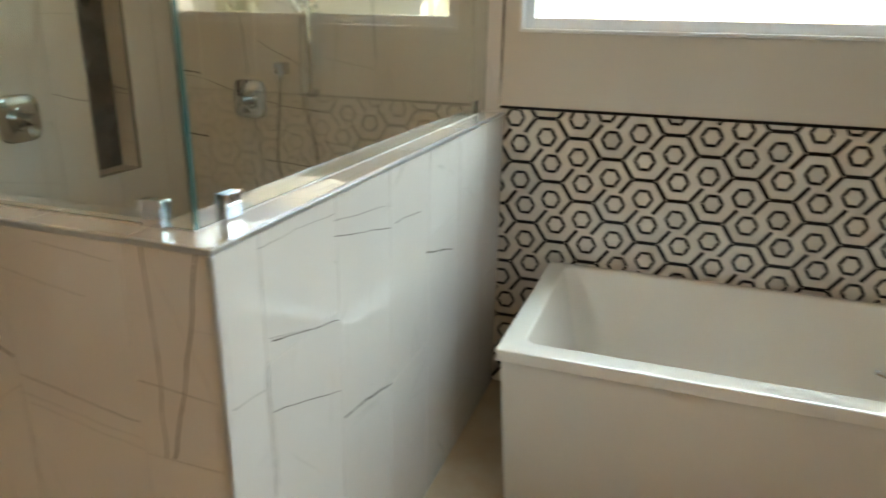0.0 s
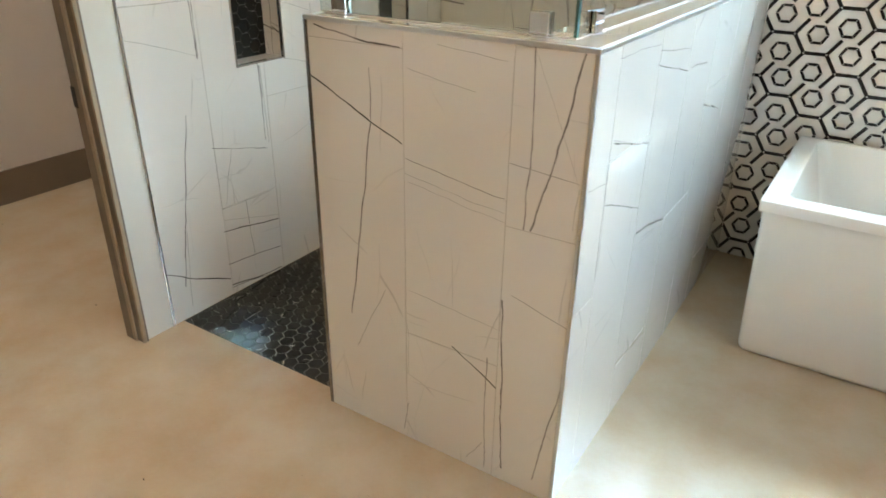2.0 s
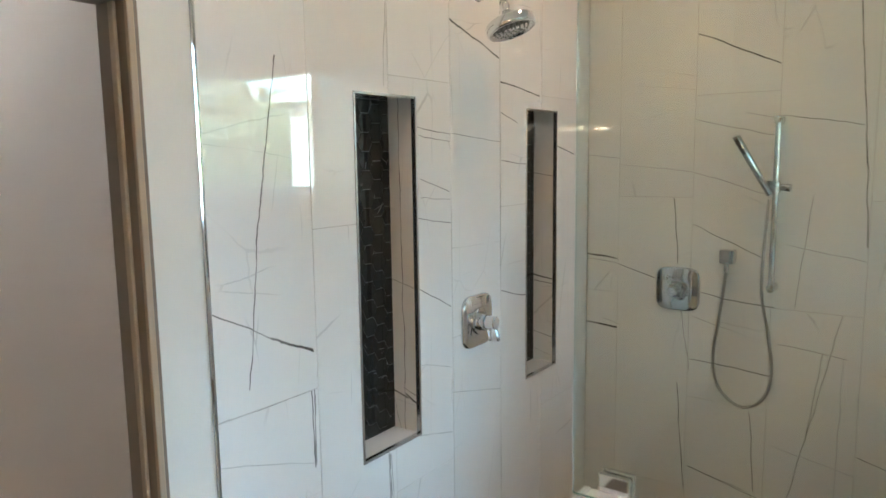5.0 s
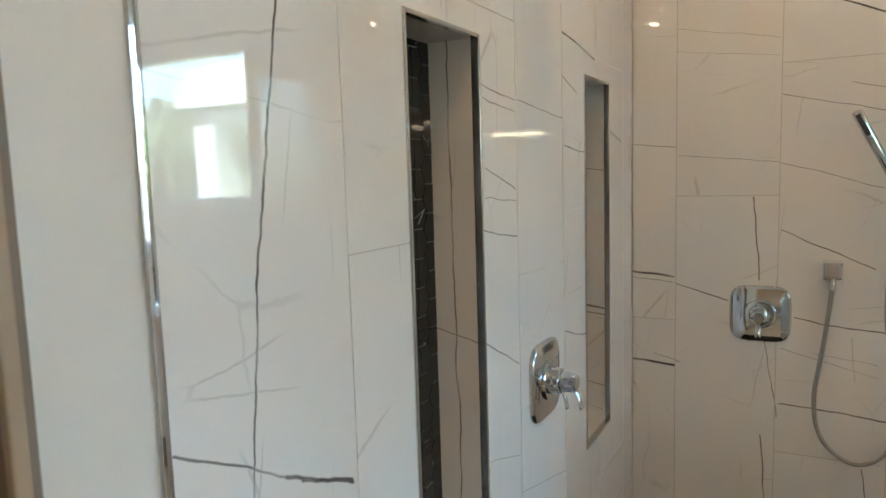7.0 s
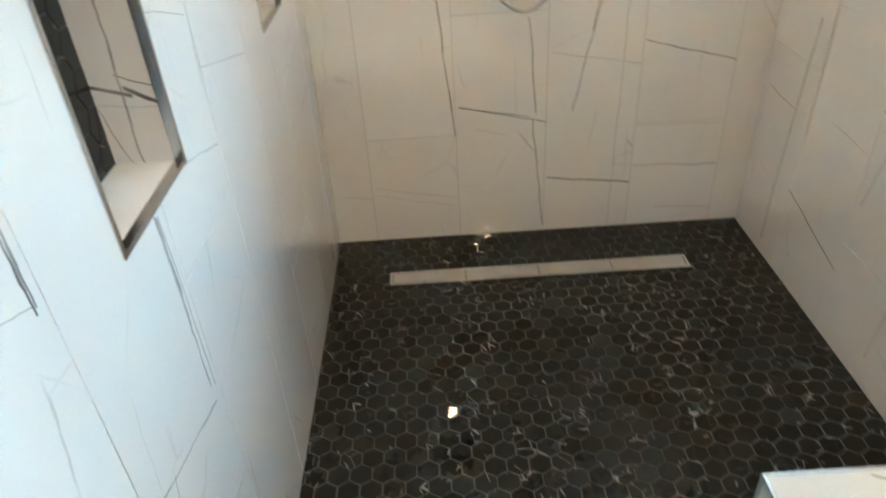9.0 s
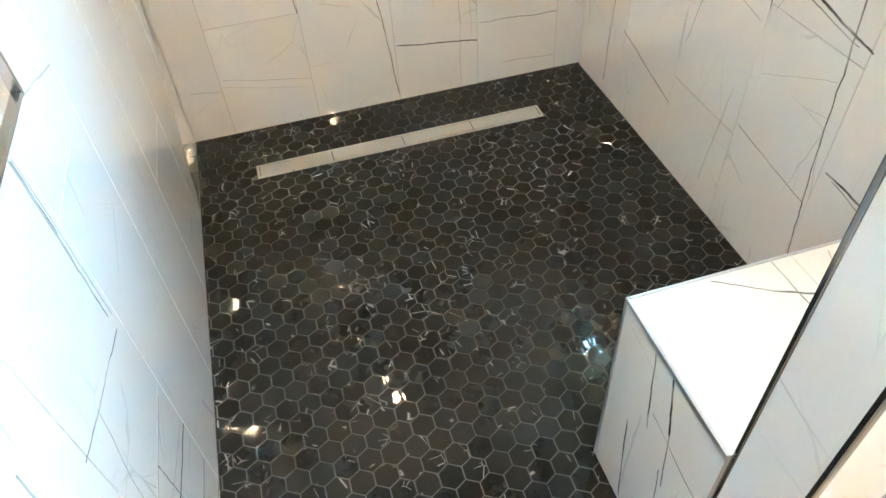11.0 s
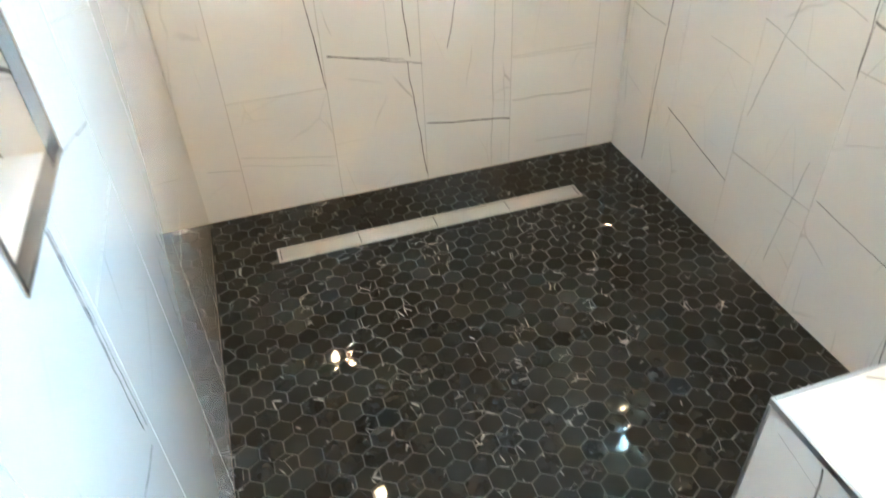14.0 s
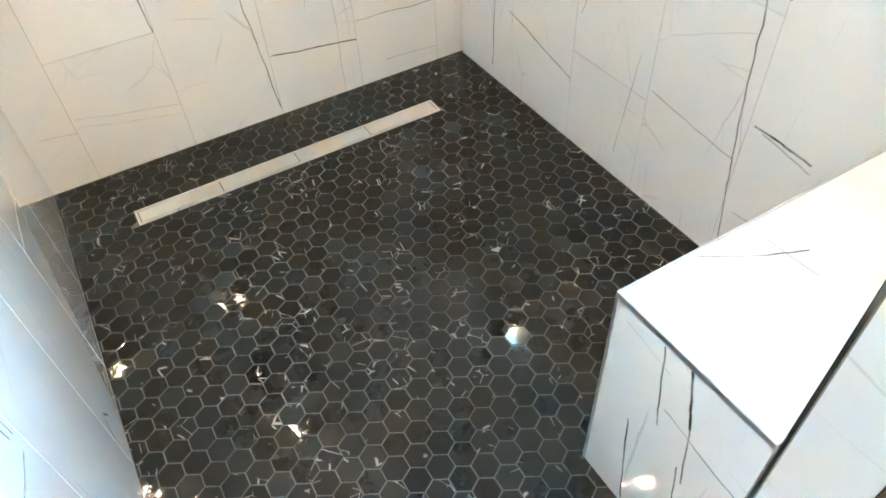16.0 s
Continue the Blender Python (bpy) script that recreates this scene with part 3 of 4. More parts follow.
TILE_H = 1.2


def tile_run(parent, material, cuts, offsets, v0, v1, to_world, holes=(), thick=0.009):
    """Upright tiles between the lines cuts; offsets: the height of one cross joint in each column."""
    hj = JOINT / 2
    for (a, b), off in zip(zip(cuts, cuts[1:]), offsets):
        zs = [v0]
        z = off - TILE_H * math.ceil((off - v0) / TILE_H)
        while z < v1:
            if v0 + 0.01 < z < v1 - 0.01:
                zs.append(z)
            z += TILE_H
        zs.append(v1)
        for c, d in zip(zs, zs[1:]):
            slab("tile", a + hj, c + (hj if c > v0 else 0.001), b - hj, d - (hj if d < v1 else 0), holes, to_world, 0.0, -thick, material, parent)


def on_left(u, v, t):
    return (t, u, v)


def on_back(u, v, t):
    return (u, -t, v)


def on_right(u, v, t):
    return (PX0 - t, u, v)


def on_front(u, v, t):
    return (u, PY0 - t, v)


def on_side(u, v, t):
    return (PX1 + t, u, v)


# ---------- the plan ----------
CEILING = 3.0
PX0, PX1 = 1.443, 1.623          # long half wall, inner and outer faces
PY0, PY1 = -1.918, -1.806        # short half wall, outer and inner faces
PEND = 0.82                      # free end of the short half wall
PTOP = 1.24                      # height of the half wall
TILE_END = -1.908                # where the tile on the left wall stops
NICHES = [(-1.446, 0.929, -1.192, 1.934), (-0.546, 0.929, -0.305, 1.934)]
NICHE_D = 0.098
SHOWER_Y = -1.865                # line where concrete meets the shower floor
ROOM_X1, ROOM_Y0 = 3.62, -6.0
WIN = (1.67, 1.56, 3.42, 2.31)   # window opening in the back wall

# floor: concrete, open where the shower floor lies
ob = slab("floor", -4.0, -6.2, 3.9, 0.25, [(0.0, SHOWER_Y, PX0 + 0.05, 0.0)], lambda u, v, t: (u, v, t), 0.0, -0.12, FLOOR)
tagged(ob, "sealed sandy beige concrete floor with warm blotches", "floor", kind="structure")

# left wall with niches and the doorway
DOOR_Y0, DOOR_Y1, DOOR_H = -2.93, -2.042, 2.06
wall = tagged(slab("wall_left", -6.0, 0.0, 0.0, CEILING, [(-7.0, -0.1, -1.97, CEILING + 1), *NICHES], on_left, -0.010, -0.142, [PAINT]),
              "painted wall with polished veined tile and two tall niches", "wall", kind="structure")
LW = wall
slab("wall_panel", -6.0, 0.0, -1.9701, CEILING, [(DOOR_Y0 - 0.011, -0.1, DOOR_Y1 + 0.011, DOOR_H + 0.021)], on_left, -0.010, -0.086, PAINT, wall)
ob = part("wall_skim", boxes(((-0.010, DOOR_Y1 + 0.011, 0), (-0.001, TILE_END - 0.006, CEILING)), ((-0.010, -6.0, 0), (-0.001, DOOR_Y0 - 0.021, CEILING)), ((-0.010, DOOR_Y0 - 0.021, DOOR_H + 0.021), (-0.001, DOOR_Y1 + 0.011, CEILING))), PAINT, wall)
slab("grout_bed", TILE_END, 0.0, 0.0, CEILING, NICHES, on_left, -0.0016, -0.0099, GROUT, wall)
# niches
for (a, c, b, d), cheek in zip(NICHES, (T_NICHE, T_NICHE_FAR)):
    nich = thing("wall_niche", "tall recessed shower niche with black hex tile back", "niche", "shower niches", at=(0, (a + b) / 2, c))
    def npart(nm, lo, hi, mt, lab="", bev=0.0):
        bm_ = boxes((lo, hi), bev=bev)
        o = part(nm, bm_, mt, nich, lab)
        o.matrix_parent_inverse = Matrix.Translation((0, -(a + b) / 2, -c))
        return o
    npart("back_panel", (-NICHE_D - 0.02, a, c), (-NICHE_D - 0.0015, b, d), GROUT_NICHE, "dark grout behind the hex tiles")
    npart("cheek_tile", (-NICHE_D - 0.004, a, c + 0.003), (0.0, a + 0.003, d - 0.003), cheek)
    npart("cheek_tile", (-NICHE_D - 0.004, b - 0.003, c + 0.003), (0.0, b, d - 0.003), cheek)
    npart("sill_tile", (-NICHE_D - 0.004, a, c), (0.001, b, c + 0.003), T_PLAIN)
    npart("head_tile", (-NICHE_D - 0.004, a, d - 0.003), (0.0, b, d), T_PLAIN)
    w, e = 0.003, 0.0042
    for lo, hi in (((-0.012, a - w, c - w), (0.0035, a + e, d + w)), ((-0.012, b - e, c - w), (0.0035, b + w, d + w)),
                   ((-0.012, a + e, c - w), (0.0032, b - e, c + e)), ((-0.012, a + e, d - e), (0.0032, b - e, d + w))):
        npart("edge_trim", lo, hi, POLISHED, "slim polished metal edge trim", bev=0.0012)
    # hexes on the back of the niche, flat side up
    s = 0.054 / math.sqrt(3)
    col, y = 0, a + 0.008
    while y < b + s:
        z = c - 0.01 + (0.027 if col % 2 else 0)
        while z < d + 0.03:
            poly = [(y + (s - 0.0012) * math.cos(k * math.pi / 3), z + (s - 0.0012) * math.sin(k * math.pi / 3)) for k in range(6)]
            for ax, lim, up in ((0, a + 0.004, True), (0, b - 0.004, False), (1, c + 0.004, True), (1, d - 0.004, False)):
                poly = clip_poly(poly, ax, lim, up) if len(poly) > 2 else []
            if len(poly) > 2:
                bm_ = bmesh.new()
                x_ = -NICHE_D + random.uniform(-0.0004, 0.0004)
                fr = [bm_.verts.new((x_ + random.uniform(0, 0.0003), p[0] - (a + b) / 2, p[1] - c)) for p in poly]
                bk = [bm_.verts.new((-NICHE_D - 0.004, p[0] - (a + b) / 2, p[1] - c)) for p in poly]
                bm_.faces.new(fr)
                for k in range(len(poly)):
                    bm_.faces.new((fr[(k + 1) % len(poly)], fr[k], bk[k], bk[(k + 1) % len(poly)]))
                bmesh.ops.recalc_face_normals(bm_, faces=bm_.faces)
                part("hex_tile", bm_, BLACK_NICHE, nich)
            z += 0.054
        y += 1.5 * s
        col += 1
tagged(part("edge_trim", boxes(((-0.0005, TILE_END - 0.008, 0.0), (0.0055, TILE_END + 0.003, CEILING)), bev=0.004), CHROME), "bright metal trim where tile meets paint", "trim", kind="structure")

# doorway lining
jamb = thing("door_1", "taupe painted door frame with no door hung", "door frame", kind="structure", at=(0, DOOR_Y1, 0))
JM = Matrix.Translation((0, -DOOR_Y1, 0))
for nm, its, mt in (("jamb", [((-0.088, DOOR_Y1 - 0.010, 0), (0.012, DOOR_Y1 + 0.010, DOOR_H)), ], TAUPE),
                    ("jamb", [((-0.088, DOOR_Y0 - 0.010, 0), (0.012, DOOR_Y0 + 0.010, DOOR_H))], TAUPE),
                    ("head_jamb", [((-0.088, DOOR_Y0 - 0.010, DOOR_H), (0.012, DOOR_Y1 + 0.010, DOOR_H + 0.02))], TAUPE),
                    ("door_stop", [((-0.088, DOOR_Y1 - 0.017, 0), (-0.044, DOOR_Y1 - 0.0101, DOOR_H))], TAUPE),
                    ("door_stop", [((-0.088, DOOR_Y0 + 0.0101, 0), (-0.044, DOOR_Y0 + 0.022, DOOR_H))], TAUPE),
                    ("edge_bead", [((-0.044, DOOR_Y1 - 0.0185, 0), (-0.026, DOOR_Y1 - 0.0102, DOOR_H))], TAN_EDGE),
                    ("edge_bead", [((0.002, DOOR_Y1 - 0.0125, 0), (0.0135, DOOR_Y1 + 0.002, DOOR_H))], TAN_EDGE),
                    ("strike_plate", [((-0.0885, DOOR_Y1 - 0.0195, 0.89), (-0.068, DOOR_Y1 - 0.0171, 0.96))], BLACK)):
    o = part(nm, boxes(*its, bev=0.0025 if nm != "strike_plate" else 0.0008), mt, jamb, "black strike plate" if nm == "strike_plate" else "")
    o.matrix_parent_inverse = JM

# back wall
BW_HOLES = [WIN]
wall = tagged(slab("wall_back", -0.2, 0.0, ROOM_X1 + 0.2, CEILING, BW_HOLES, on_back, -0.010, -0.20, PAINT), "warm white painted wall with tile and a long window", "wall", kind="structure")
BK = wall
part("wall_skim", slab_cells(sorted({1.604, WIN[0], WIN[2], ROOM_X1}), sorted({1.267, WIN[1], WIN[3], CEILING}), lambda u, v: not inside(u, v, BW_HOLES), on_back, -0.002, -0.0099), PAINT, wall)
slab("grout_bed", 0.0, 0.0, 1.598, CEILING, [], on_back, -0.0016, -0.0098, GROUT, wall)
tagged(part("edge_trim", boxes(((1.598, -0.004, PTOP + 0.012), (1.6075, 0.004, CEILING)), bev=0.0015), CHROME), "bright metal trim at the end of the tile", "trim", kind="structure")

# half wall
hw = thing("half_wall", "tiled shower half wall with metal edges", "half wall", kind="structure", at=(PX1, PY0, 0))
HM = Matrix.Translation((-PX1, -PY0, 0))
def hpart(nm, bm_, mt, lab=""):
    o = part(nm, bm_, mt, hw, lab)
    o.matrix_parent_inverse = HM
    return o
g = 0.0016
hpart("wall_core", boxes(((PX0 + g, PY0 + g, 0), (PX1 - g, -0.0125, PTOP - g)), ((PEND + g, PY0 + g, 0), (PX0 + g - 0.0001, PY1 - g, PTOP - g))), GROUT)
hpart("end_tile", boxes(((PEND, PY0 + 0.006, 0.001), (PEND + 0.009, PY1 - 0.006, PTOP - 0.004))), T_PLAIN)
# cap tiles
for lo, hi in (((PEND + 0.01, PY0 + 0.0115, PTOP - 0.009), (1.20, PY1 + 0.002, PTOP)), ((1.2024, PY0 + 0.0115, PTOP - 0.009), (PX0 - 0.0014, PY1 + 0.002, PTOP)),
               ((PX0 + 0.001, PY0 + 0.0115, PTOP - 0.009), (PX1 - 0.0115, -0.95, PTOP)), ((PX0 + 0.001, -0.9476, PTOP - 0.009), (PX1 - 0.0115, -0.011, PTOP))):
    hpart("cap_tile", boxes((lo, hi)), T_PLAIN)
e = 0.0025
for lo, hi in (((PEND - e, PY0 - e, 0.001), (PEND + 0.0085, PY0 + 0.006, PTOP - 0.0101)), ((PEND - e, PY1 - 0.006, 0.001), (PEND + 0.0085, PY1 + e, PTOP - 0.0101)),
               ((PX1 - 0.0066, PY0 - e, 0.001), (PX1 + e, PY0 + 0.0066, PTOP - 0.0101)),
               ((PEND - e, PY0 - e, PTOP - 0.0100), (PX1 + e, PY0 + 0.0110, PTOP + 0.0015)), ((PX1 - 0.0110, PY0 + 0.0112, PTOP - 0.0100), (PX1 + e, -0.0115, PTOP + 0.0015)),
               ((PEND - e, PY0 + 0.0111, PTOP - 0.0100), (PEND + 0.009, PY1 + e, PTOP + 0.0015))):
    free_end = hi[0] < PEND + 0.01 and hi[2] < PTOP
    hpart("edge_trim", boxes((lo, hi), bev=0.0018), END_TRIM if free_end else SATIN, "polished metal edge profile, dark reflection put in its colour" if free_end else "satin metal edge profile")

# other walls and ceilings
for nm, lo, hi in (("wall_front", (-0.086, -6.2, 0), (ROOM_X1, -6.0, CEILING)),
                   ("wall_closet", (-1.93, -6.2, 0), (-1.78, -1.10, CEILING)), ("wall_closet_front", (-1.78, -6.2, 0), (-0.086, -6.0, CEILING)),
                   ("wall_closet_end", (-4.0, 0.0, 0), (-0.2, 0.2, CEILING)), ("wall_closet_far", (-4.15, -3.2, 0), (-4.0, 0.2, CEILING)), ("wall_closet_side", (-4.0, -3.2, 0), (-1.93, -3.05, CEILING))):
    tagged(part(nm, boxes((lo, hi)), PAINT_BOUNCE if nm == "wall_front" else PAINT if "closet" not in nm else PAINT_ROOM), "plain painted wall", "wall", kind="structure")
tagged(part("ceiling", boxes(((-4.15, -6.2, CEILING), (ROOM_X1 + 0.15, 0.2, CEILING + 0.15))), CEIL), "plain pale ceiling", "ceiling", kind="structure")
for lo, hi in (((-1.78, -6.0, 0), (-1.764, -1.10, 0.185)), ((-1.93, -1.10, 0), (-1.764, -1.086, 0.185)), ((-0.102, -6.0, 0), (-0.0862, DOOR_Y0 - 0.021, 0.185)), ((-0.158, -1.969, 0), (-0.1422, 0.0, 0.185))):
    tagged(part("baseboard", boxes((lo, hi), bev=0.003), TAUPE), "tall taupe painted baseboard", "baseboard", kind="structure")
for lo, hi in (((0.0, -6.0, 0), (0.015, DOOR_Y0 - 0.021, 0.185)), ((ROOM_X1 - 0.015, -6.0, 0), (ROOM_X1, -0.01, 0.185)), ((0.015, -6.0, 0), (ROOM_X1 - 0.015, -5.985, 0.185))):
    tagged(part("baseboard", boxes((lo, hi), bev=0.003), TAUPE), "tall taupe painted baseboard", "baseboard", kind="structure")

# unseen window, added to bring daylight in from the right
ADDED_WIN = (-2.98, 1.30, -1.53, 2.62)
tagged(slab("wall_right", -6.2, 0.0, 0.2, CEILING, [ADDED_WIN], lambda u, v, t: (ROOM_X1 - t, u, v), 0.0, -0.15, PAINT), "plain painted wall with an opening added for daylight", "wall", kind="structure")
added_win = thing("added_window", "white vinyl window, unseen, added to let daylight in", "window", kind="structure", at=(ROOM_X1, ADDED_WIN[0], ADDED_WIN[1]))
WM2 = Matrix.Translation((-ROOM_X1, -ADDED_WIN[0], -ADDED_WIN[1]))
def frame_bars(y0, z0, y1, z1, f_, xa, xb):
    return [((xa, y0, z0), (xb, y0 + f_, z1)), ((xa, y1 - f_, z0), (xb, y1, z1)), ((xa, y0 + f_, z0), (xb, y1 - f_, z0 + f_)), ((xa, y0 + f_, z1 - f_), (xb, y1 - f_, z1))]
for nm, its in (("window_frame", frame_bars(*ADDED_WIN, 0.05, ROOM_X1 + 0.04, ROOM_X1 + 0.11)), ("window_sill", [((ROOM_X1 - 0.01, ADDED_WIN[0], ADDED_WIN[1] - 0.012), (ROOM_X1 + 0.039, ADDED_WIN[2], ADDED_WIN[1] + 0.006))])):
    o = part(nm, boxes(*its, bev=0.002), VINYL, added_win)
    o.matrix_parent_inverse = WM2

o = part("pane", boxes(((ROOM_X1 + 0.074, ADDED_WIN[0] + 0.05, ADDED_WIN[1] + 0.05), (ROOM_X1 + 0.078, ADDED_WIN[2] - 0.05, ADDED_WIN[3] - 0.05))), PANE, added_win)
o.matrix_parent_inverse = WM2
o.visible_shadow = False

# window
win = thing("window_1", "long white vinyl window above the bathtub", "window", kind="structure", at=(WIN[0], 0, WIN[1]))
WM = Matrix.Translation((-WIN[0], 0, -WIN[1]))
def wpart(nm, its, mt, lab="", bev=0.002):
    o = part(nm, boxes(*its, bev=bev), mt, win, lab)
    o.matrix_parent_inverse = WM
    return o
x0, z0, x1, z1 = WIN
f = 0.05
wpart("window_frame", [((x0, 0.035, z0), (x0 + f, 0.12, z1)), ((x1 - f, 0.035, z0), (x1, 0.12, z1)), ((x0 + f, 0.035, z0), (x1 - f, 0.12, z0 + f)), ((x0 + f, 0.035, z1 - f), (x1 - f, 0.12, z1))], VINYL)
wpart("window_return", [((x0 - 0.002, -0.006, z0 - 0.002), (x0 + 0.012, 0.034, z1)), ((x1 - 0.012, -0.006, z0 - 0.002), (x1 + 0.002, 0.034, z1)), ((x0 + 0.012, -0.006, z1 - 0.012), (x1 - 0.012, 0.034, z1 + 0.002))], VINYL)
wpart("window_sill", [((x0 + 0.012, -0.010, z0 - 0.004), (x1 - 0.012, 0.034, z0 + 0.010))], VINYL)
o = wpart("pane", [((x0 + f, 0.076, z0 + f), (x1 - f, 0.080, z1 - f))], PANE, bev=0)
o.visible_shadow = False

# ---------- outside ----------
tagged(part("ground", boxes(((-60, 0.4, -0.6), (400, 500, -0.3))), GRASS), "dry green ground sloping away outside", "ground", kind="structure")
house = thing("house", "white stucco house wing with a flat parapet", "house", at=(6.0, 4.3, -0.3))
HH = Matrix.Translation((-6.0, -4.3, 0.3))
for nm, its, mt in (("wall", [((6.40, 4.35, -0.3), (6.76, 4.8, 2.62)), ((3.9, 4.35, 2.40), (6.3999, 4.8, 2.62)), ((3.9, 5.6, -0.3), (6.3, 5.8, 2.62))], STUCCO),
                    ("ledge", [((3.8, 4.2, 2.621), (6.92, 5.8, 2.73))], GREYWALL), ("parapet", [((3.9, 4.3, 2.731), (6.78, 5.7, 3.12))], STUCCO)):
    o = part(nm, boxes(*its), mt, house)
    o.matrix_parent_inverse = HH
def tree(x, y, h, r, seed):
    rg = random.Random(seed)
    t = thing("tree", "broad green tree outside the window", "tree", "trees outside", at=(x, y, -0.3))
    bm_ = bmesh.new()
    add_cyl(bm_, (0, 0, 0), (0.1, 0, h * 0.45), 0.16, 0.1, 10)
    for k in range(6):
        a = k * 1.05 + rg.random()
        add_cyl(bm_, (0.08, 0, h * (0.28 + 0.03 * k)), (math.cos(a) * r * 0.7, math.sin(a) * r * 0.7, h * (0.55 + 0.06 * k)), 0.07, 0.02, 7)
    part("trunk", bm_, BARK, t)
    bm_ = bmesh.new()
    clumps = [(Vector((rg.gauss(0, r * 0.42), rg.gauss(0, r * 0.42), h * 0.66 + rg.gauss(0, h * 0.14))), rg.uniform(0.25, 0.5) * r) for _ in range(26)]
    for c_, rr in clumps:
        for _ in range(110):
            d = Vector((rg.gauss(0, 1), rg.gauss(0, 1), rg.gauss(0, 1))).normalized() * rr * rg.uniform(0.55, 1.0)
            p = c_ + d
            q = Euler((rg.uniform(0, 6.3), rg.uniform(0, 6.3), rg.uniform(0, 6.3))).to_matrix()
            L = rg.uniform(0.10, 0.2)
            bm_.faces.new([bm_.verts.new(p + q @ Vector(v)) for v in ((-L, 0, 0), (0, -L * 0.45, 0), (L, 0, 0), (0, L * 0.45, 0))])
    part("crown", bm_, LEAF, t)
for i, (x, y, h, r) in enumerate(((12.5, 9, 3.3, 1.7), (17, 11, 3.9, 2.0), (14, 14, 3.8, 2.0), (21, 12, 4.6, 2.2), (24, 16, 5.2, 2.6), (18, 18, 4.6, 2.4))):
    tree(x, y, h, r, 10 + i)
bm = bmesh.new()
hills = []
rg = random.Random(5)
for i in range(41):
    a = math.radians(5 + i * 2.0)
    hh_ = 7 + 4 * math.sin(i * 0.37) + 3.5 * math.sin(i * 1.13 + 1) + rg.uniform(-1.2, 1.2)
    hills.append([bm.verts.new((d_ * math.cos(a), d_ * math.sin(a), z_)) for d_, z_ in ((70, -1), (85, hh_ * 0.6), (100, hh_), (120, -1))])
for p_, q_ in zip(hills, hills[1:]):
    for k in range(3):
        bm.faces.new((p_[k], q_[k], q_[k + 1], p_[k + 1]))
tagged(part("backdrop", bm, WOODS, smooth=True), "distant hills with scrub, lightened to look sunlit", "hills", kind="structure")

# ---------- shower things ----------
# bench
BX0, BY1, BZ = 0.812, -1.503, 0.528
bench = thing("shower_bench", "tiled white shower bench against the half wall", "bench", at=(BX0, BY1, 0))
BM_ = Matrix.Translation((-BX0, -BY1, 0))
def bpart(nm, bm_, mt, lab=""):
    o = part(nm, bm_, mt, bench, lab)
    o.matrix_parent_inverse = BM_
bpart("core", boxes(((BX0 + 0.002, PY1 + 0.003, 0), (PX0 - 0.003, BY1 - 0.002, BZ - 0.009))), GROUT)
bpart("end_tile", boxes(((BX0, PY1 + 0.003, 0.001), (BX0 + 0.008, BY1 - 0.004, BZ - 0.006))), T_BENCH)
bpart("front_tile", boxes(((BX0 + 0.009, BY1 - 0.008, 0.001), (1.11, BY1, BZ - 0.006))), T_PLAIN)
bpart("front_tile", boxes(((1.1124, BY1 - 0.008, 0.001), (PX0 - 0.003, BY1, BZ - 0.006))), T_PLAIN)
bpart("seat_tile", boxes(((BX0 + 0.004, PY1 + 0.003, BZ - 0.009), (PX0 - 0.003, BY1 - 0.004, BZ))), T_SEAT)
for lo, hi in (((BX0 - 0.002, PY1 + 0.003, BZ - 0.0115), (BX0 + 0.0035, BY1 + 0.002, BZ + 0.0012)), ((BX0 + 0.0036, BY1 - 0.0035, BZ - 0.0115), (PX0 - 0.003, BY1 + 0.002, BZ + 0.0012)), ((BX0 - 0.002, BY1 - 0.004, 0.001), (BX0 + 0.008, BY1 + 0.002, BZ - 0.0116))):
    bpart("edge_trim", boxes((lo, hi), bev=0.0012), ALU, "slim metal edge trim")

# glass screens
GZ0, GZ1 = PTOP + 0.004, 2.46
GX, GY = 1.535, -1.842
def glass_panel(lo, hi, ends, label):
    t = thing("shower_screen", label, "shower screen", "shower glass panels", at=lo)
    bm_ = boxes((lo, hi))
    me = mesh_of(bm_, "glass", [GLASS, GLASS_EDGE, GLASS_EDGE_LIT])
    for p in me.polygons:
        if abs(p.normal[ends]) > 0.9 or abs(p.normal[2]) > 0.9:
            p.material_index = 2 if p.normal[0] < -0.9 and ends == 0 else 1
    o = new("pane", me)
    o.parent = t
    o.matrix_parent_inverse = Matrix.Translation([-v for v in lo])
    o.visible_shadow = False
    s_ = part("bottom_seal", boxes(((lo[0] + 0.001, lo[1] + 0.001, PTOP + 0.0003), (hi[0] - 0.001, hi[1] - 0.001, GZ0 - 0.0002))), SILICONE, t, "clear silicone bead")
    s_.matrix_parent_inverse = Matrix.Translation([-v for v in lo])
    return t
glass_panel((0.815, GY - 0.005, GZ0), (GX + 0.005, GY + 0.005, GZ1), 0, "clear shower glass panel standing on the half wall")
glass_panel((GX - 0.005, GY + 0.0065, GZ0), (GX + 0.005, -0.012, GZ1), 1, "clear shower glass panel running to the window wall")
def clip(x, y, along):
    t = thing("glass_clip", "square chrome glass clamp on the half wall", "clamp", "glass clamps", at=(x, y, PTOP + 0.0012))
    for s_ in (-1, 1):
        lo, hi = (-0.024, s_ * 0.0052, 0.0), (0.024, s_ * 0.016, 0.052)
        if along == "y":
            lo, hi = (s_ * 0.0052, -0.024, 0.0), (s_ * 0.016, 0.024, 0.052)
        part("jaw", boxes((tuple(map(min, lo, hi)), tuple(map(max, lo, hi))), bev=0.0025), CHROME, t)
clip(0.885, GY, "x")
clip(1.455, GY, "x")
clip(GX, -1.745, "y")
clip(GX, -0.11, "y")

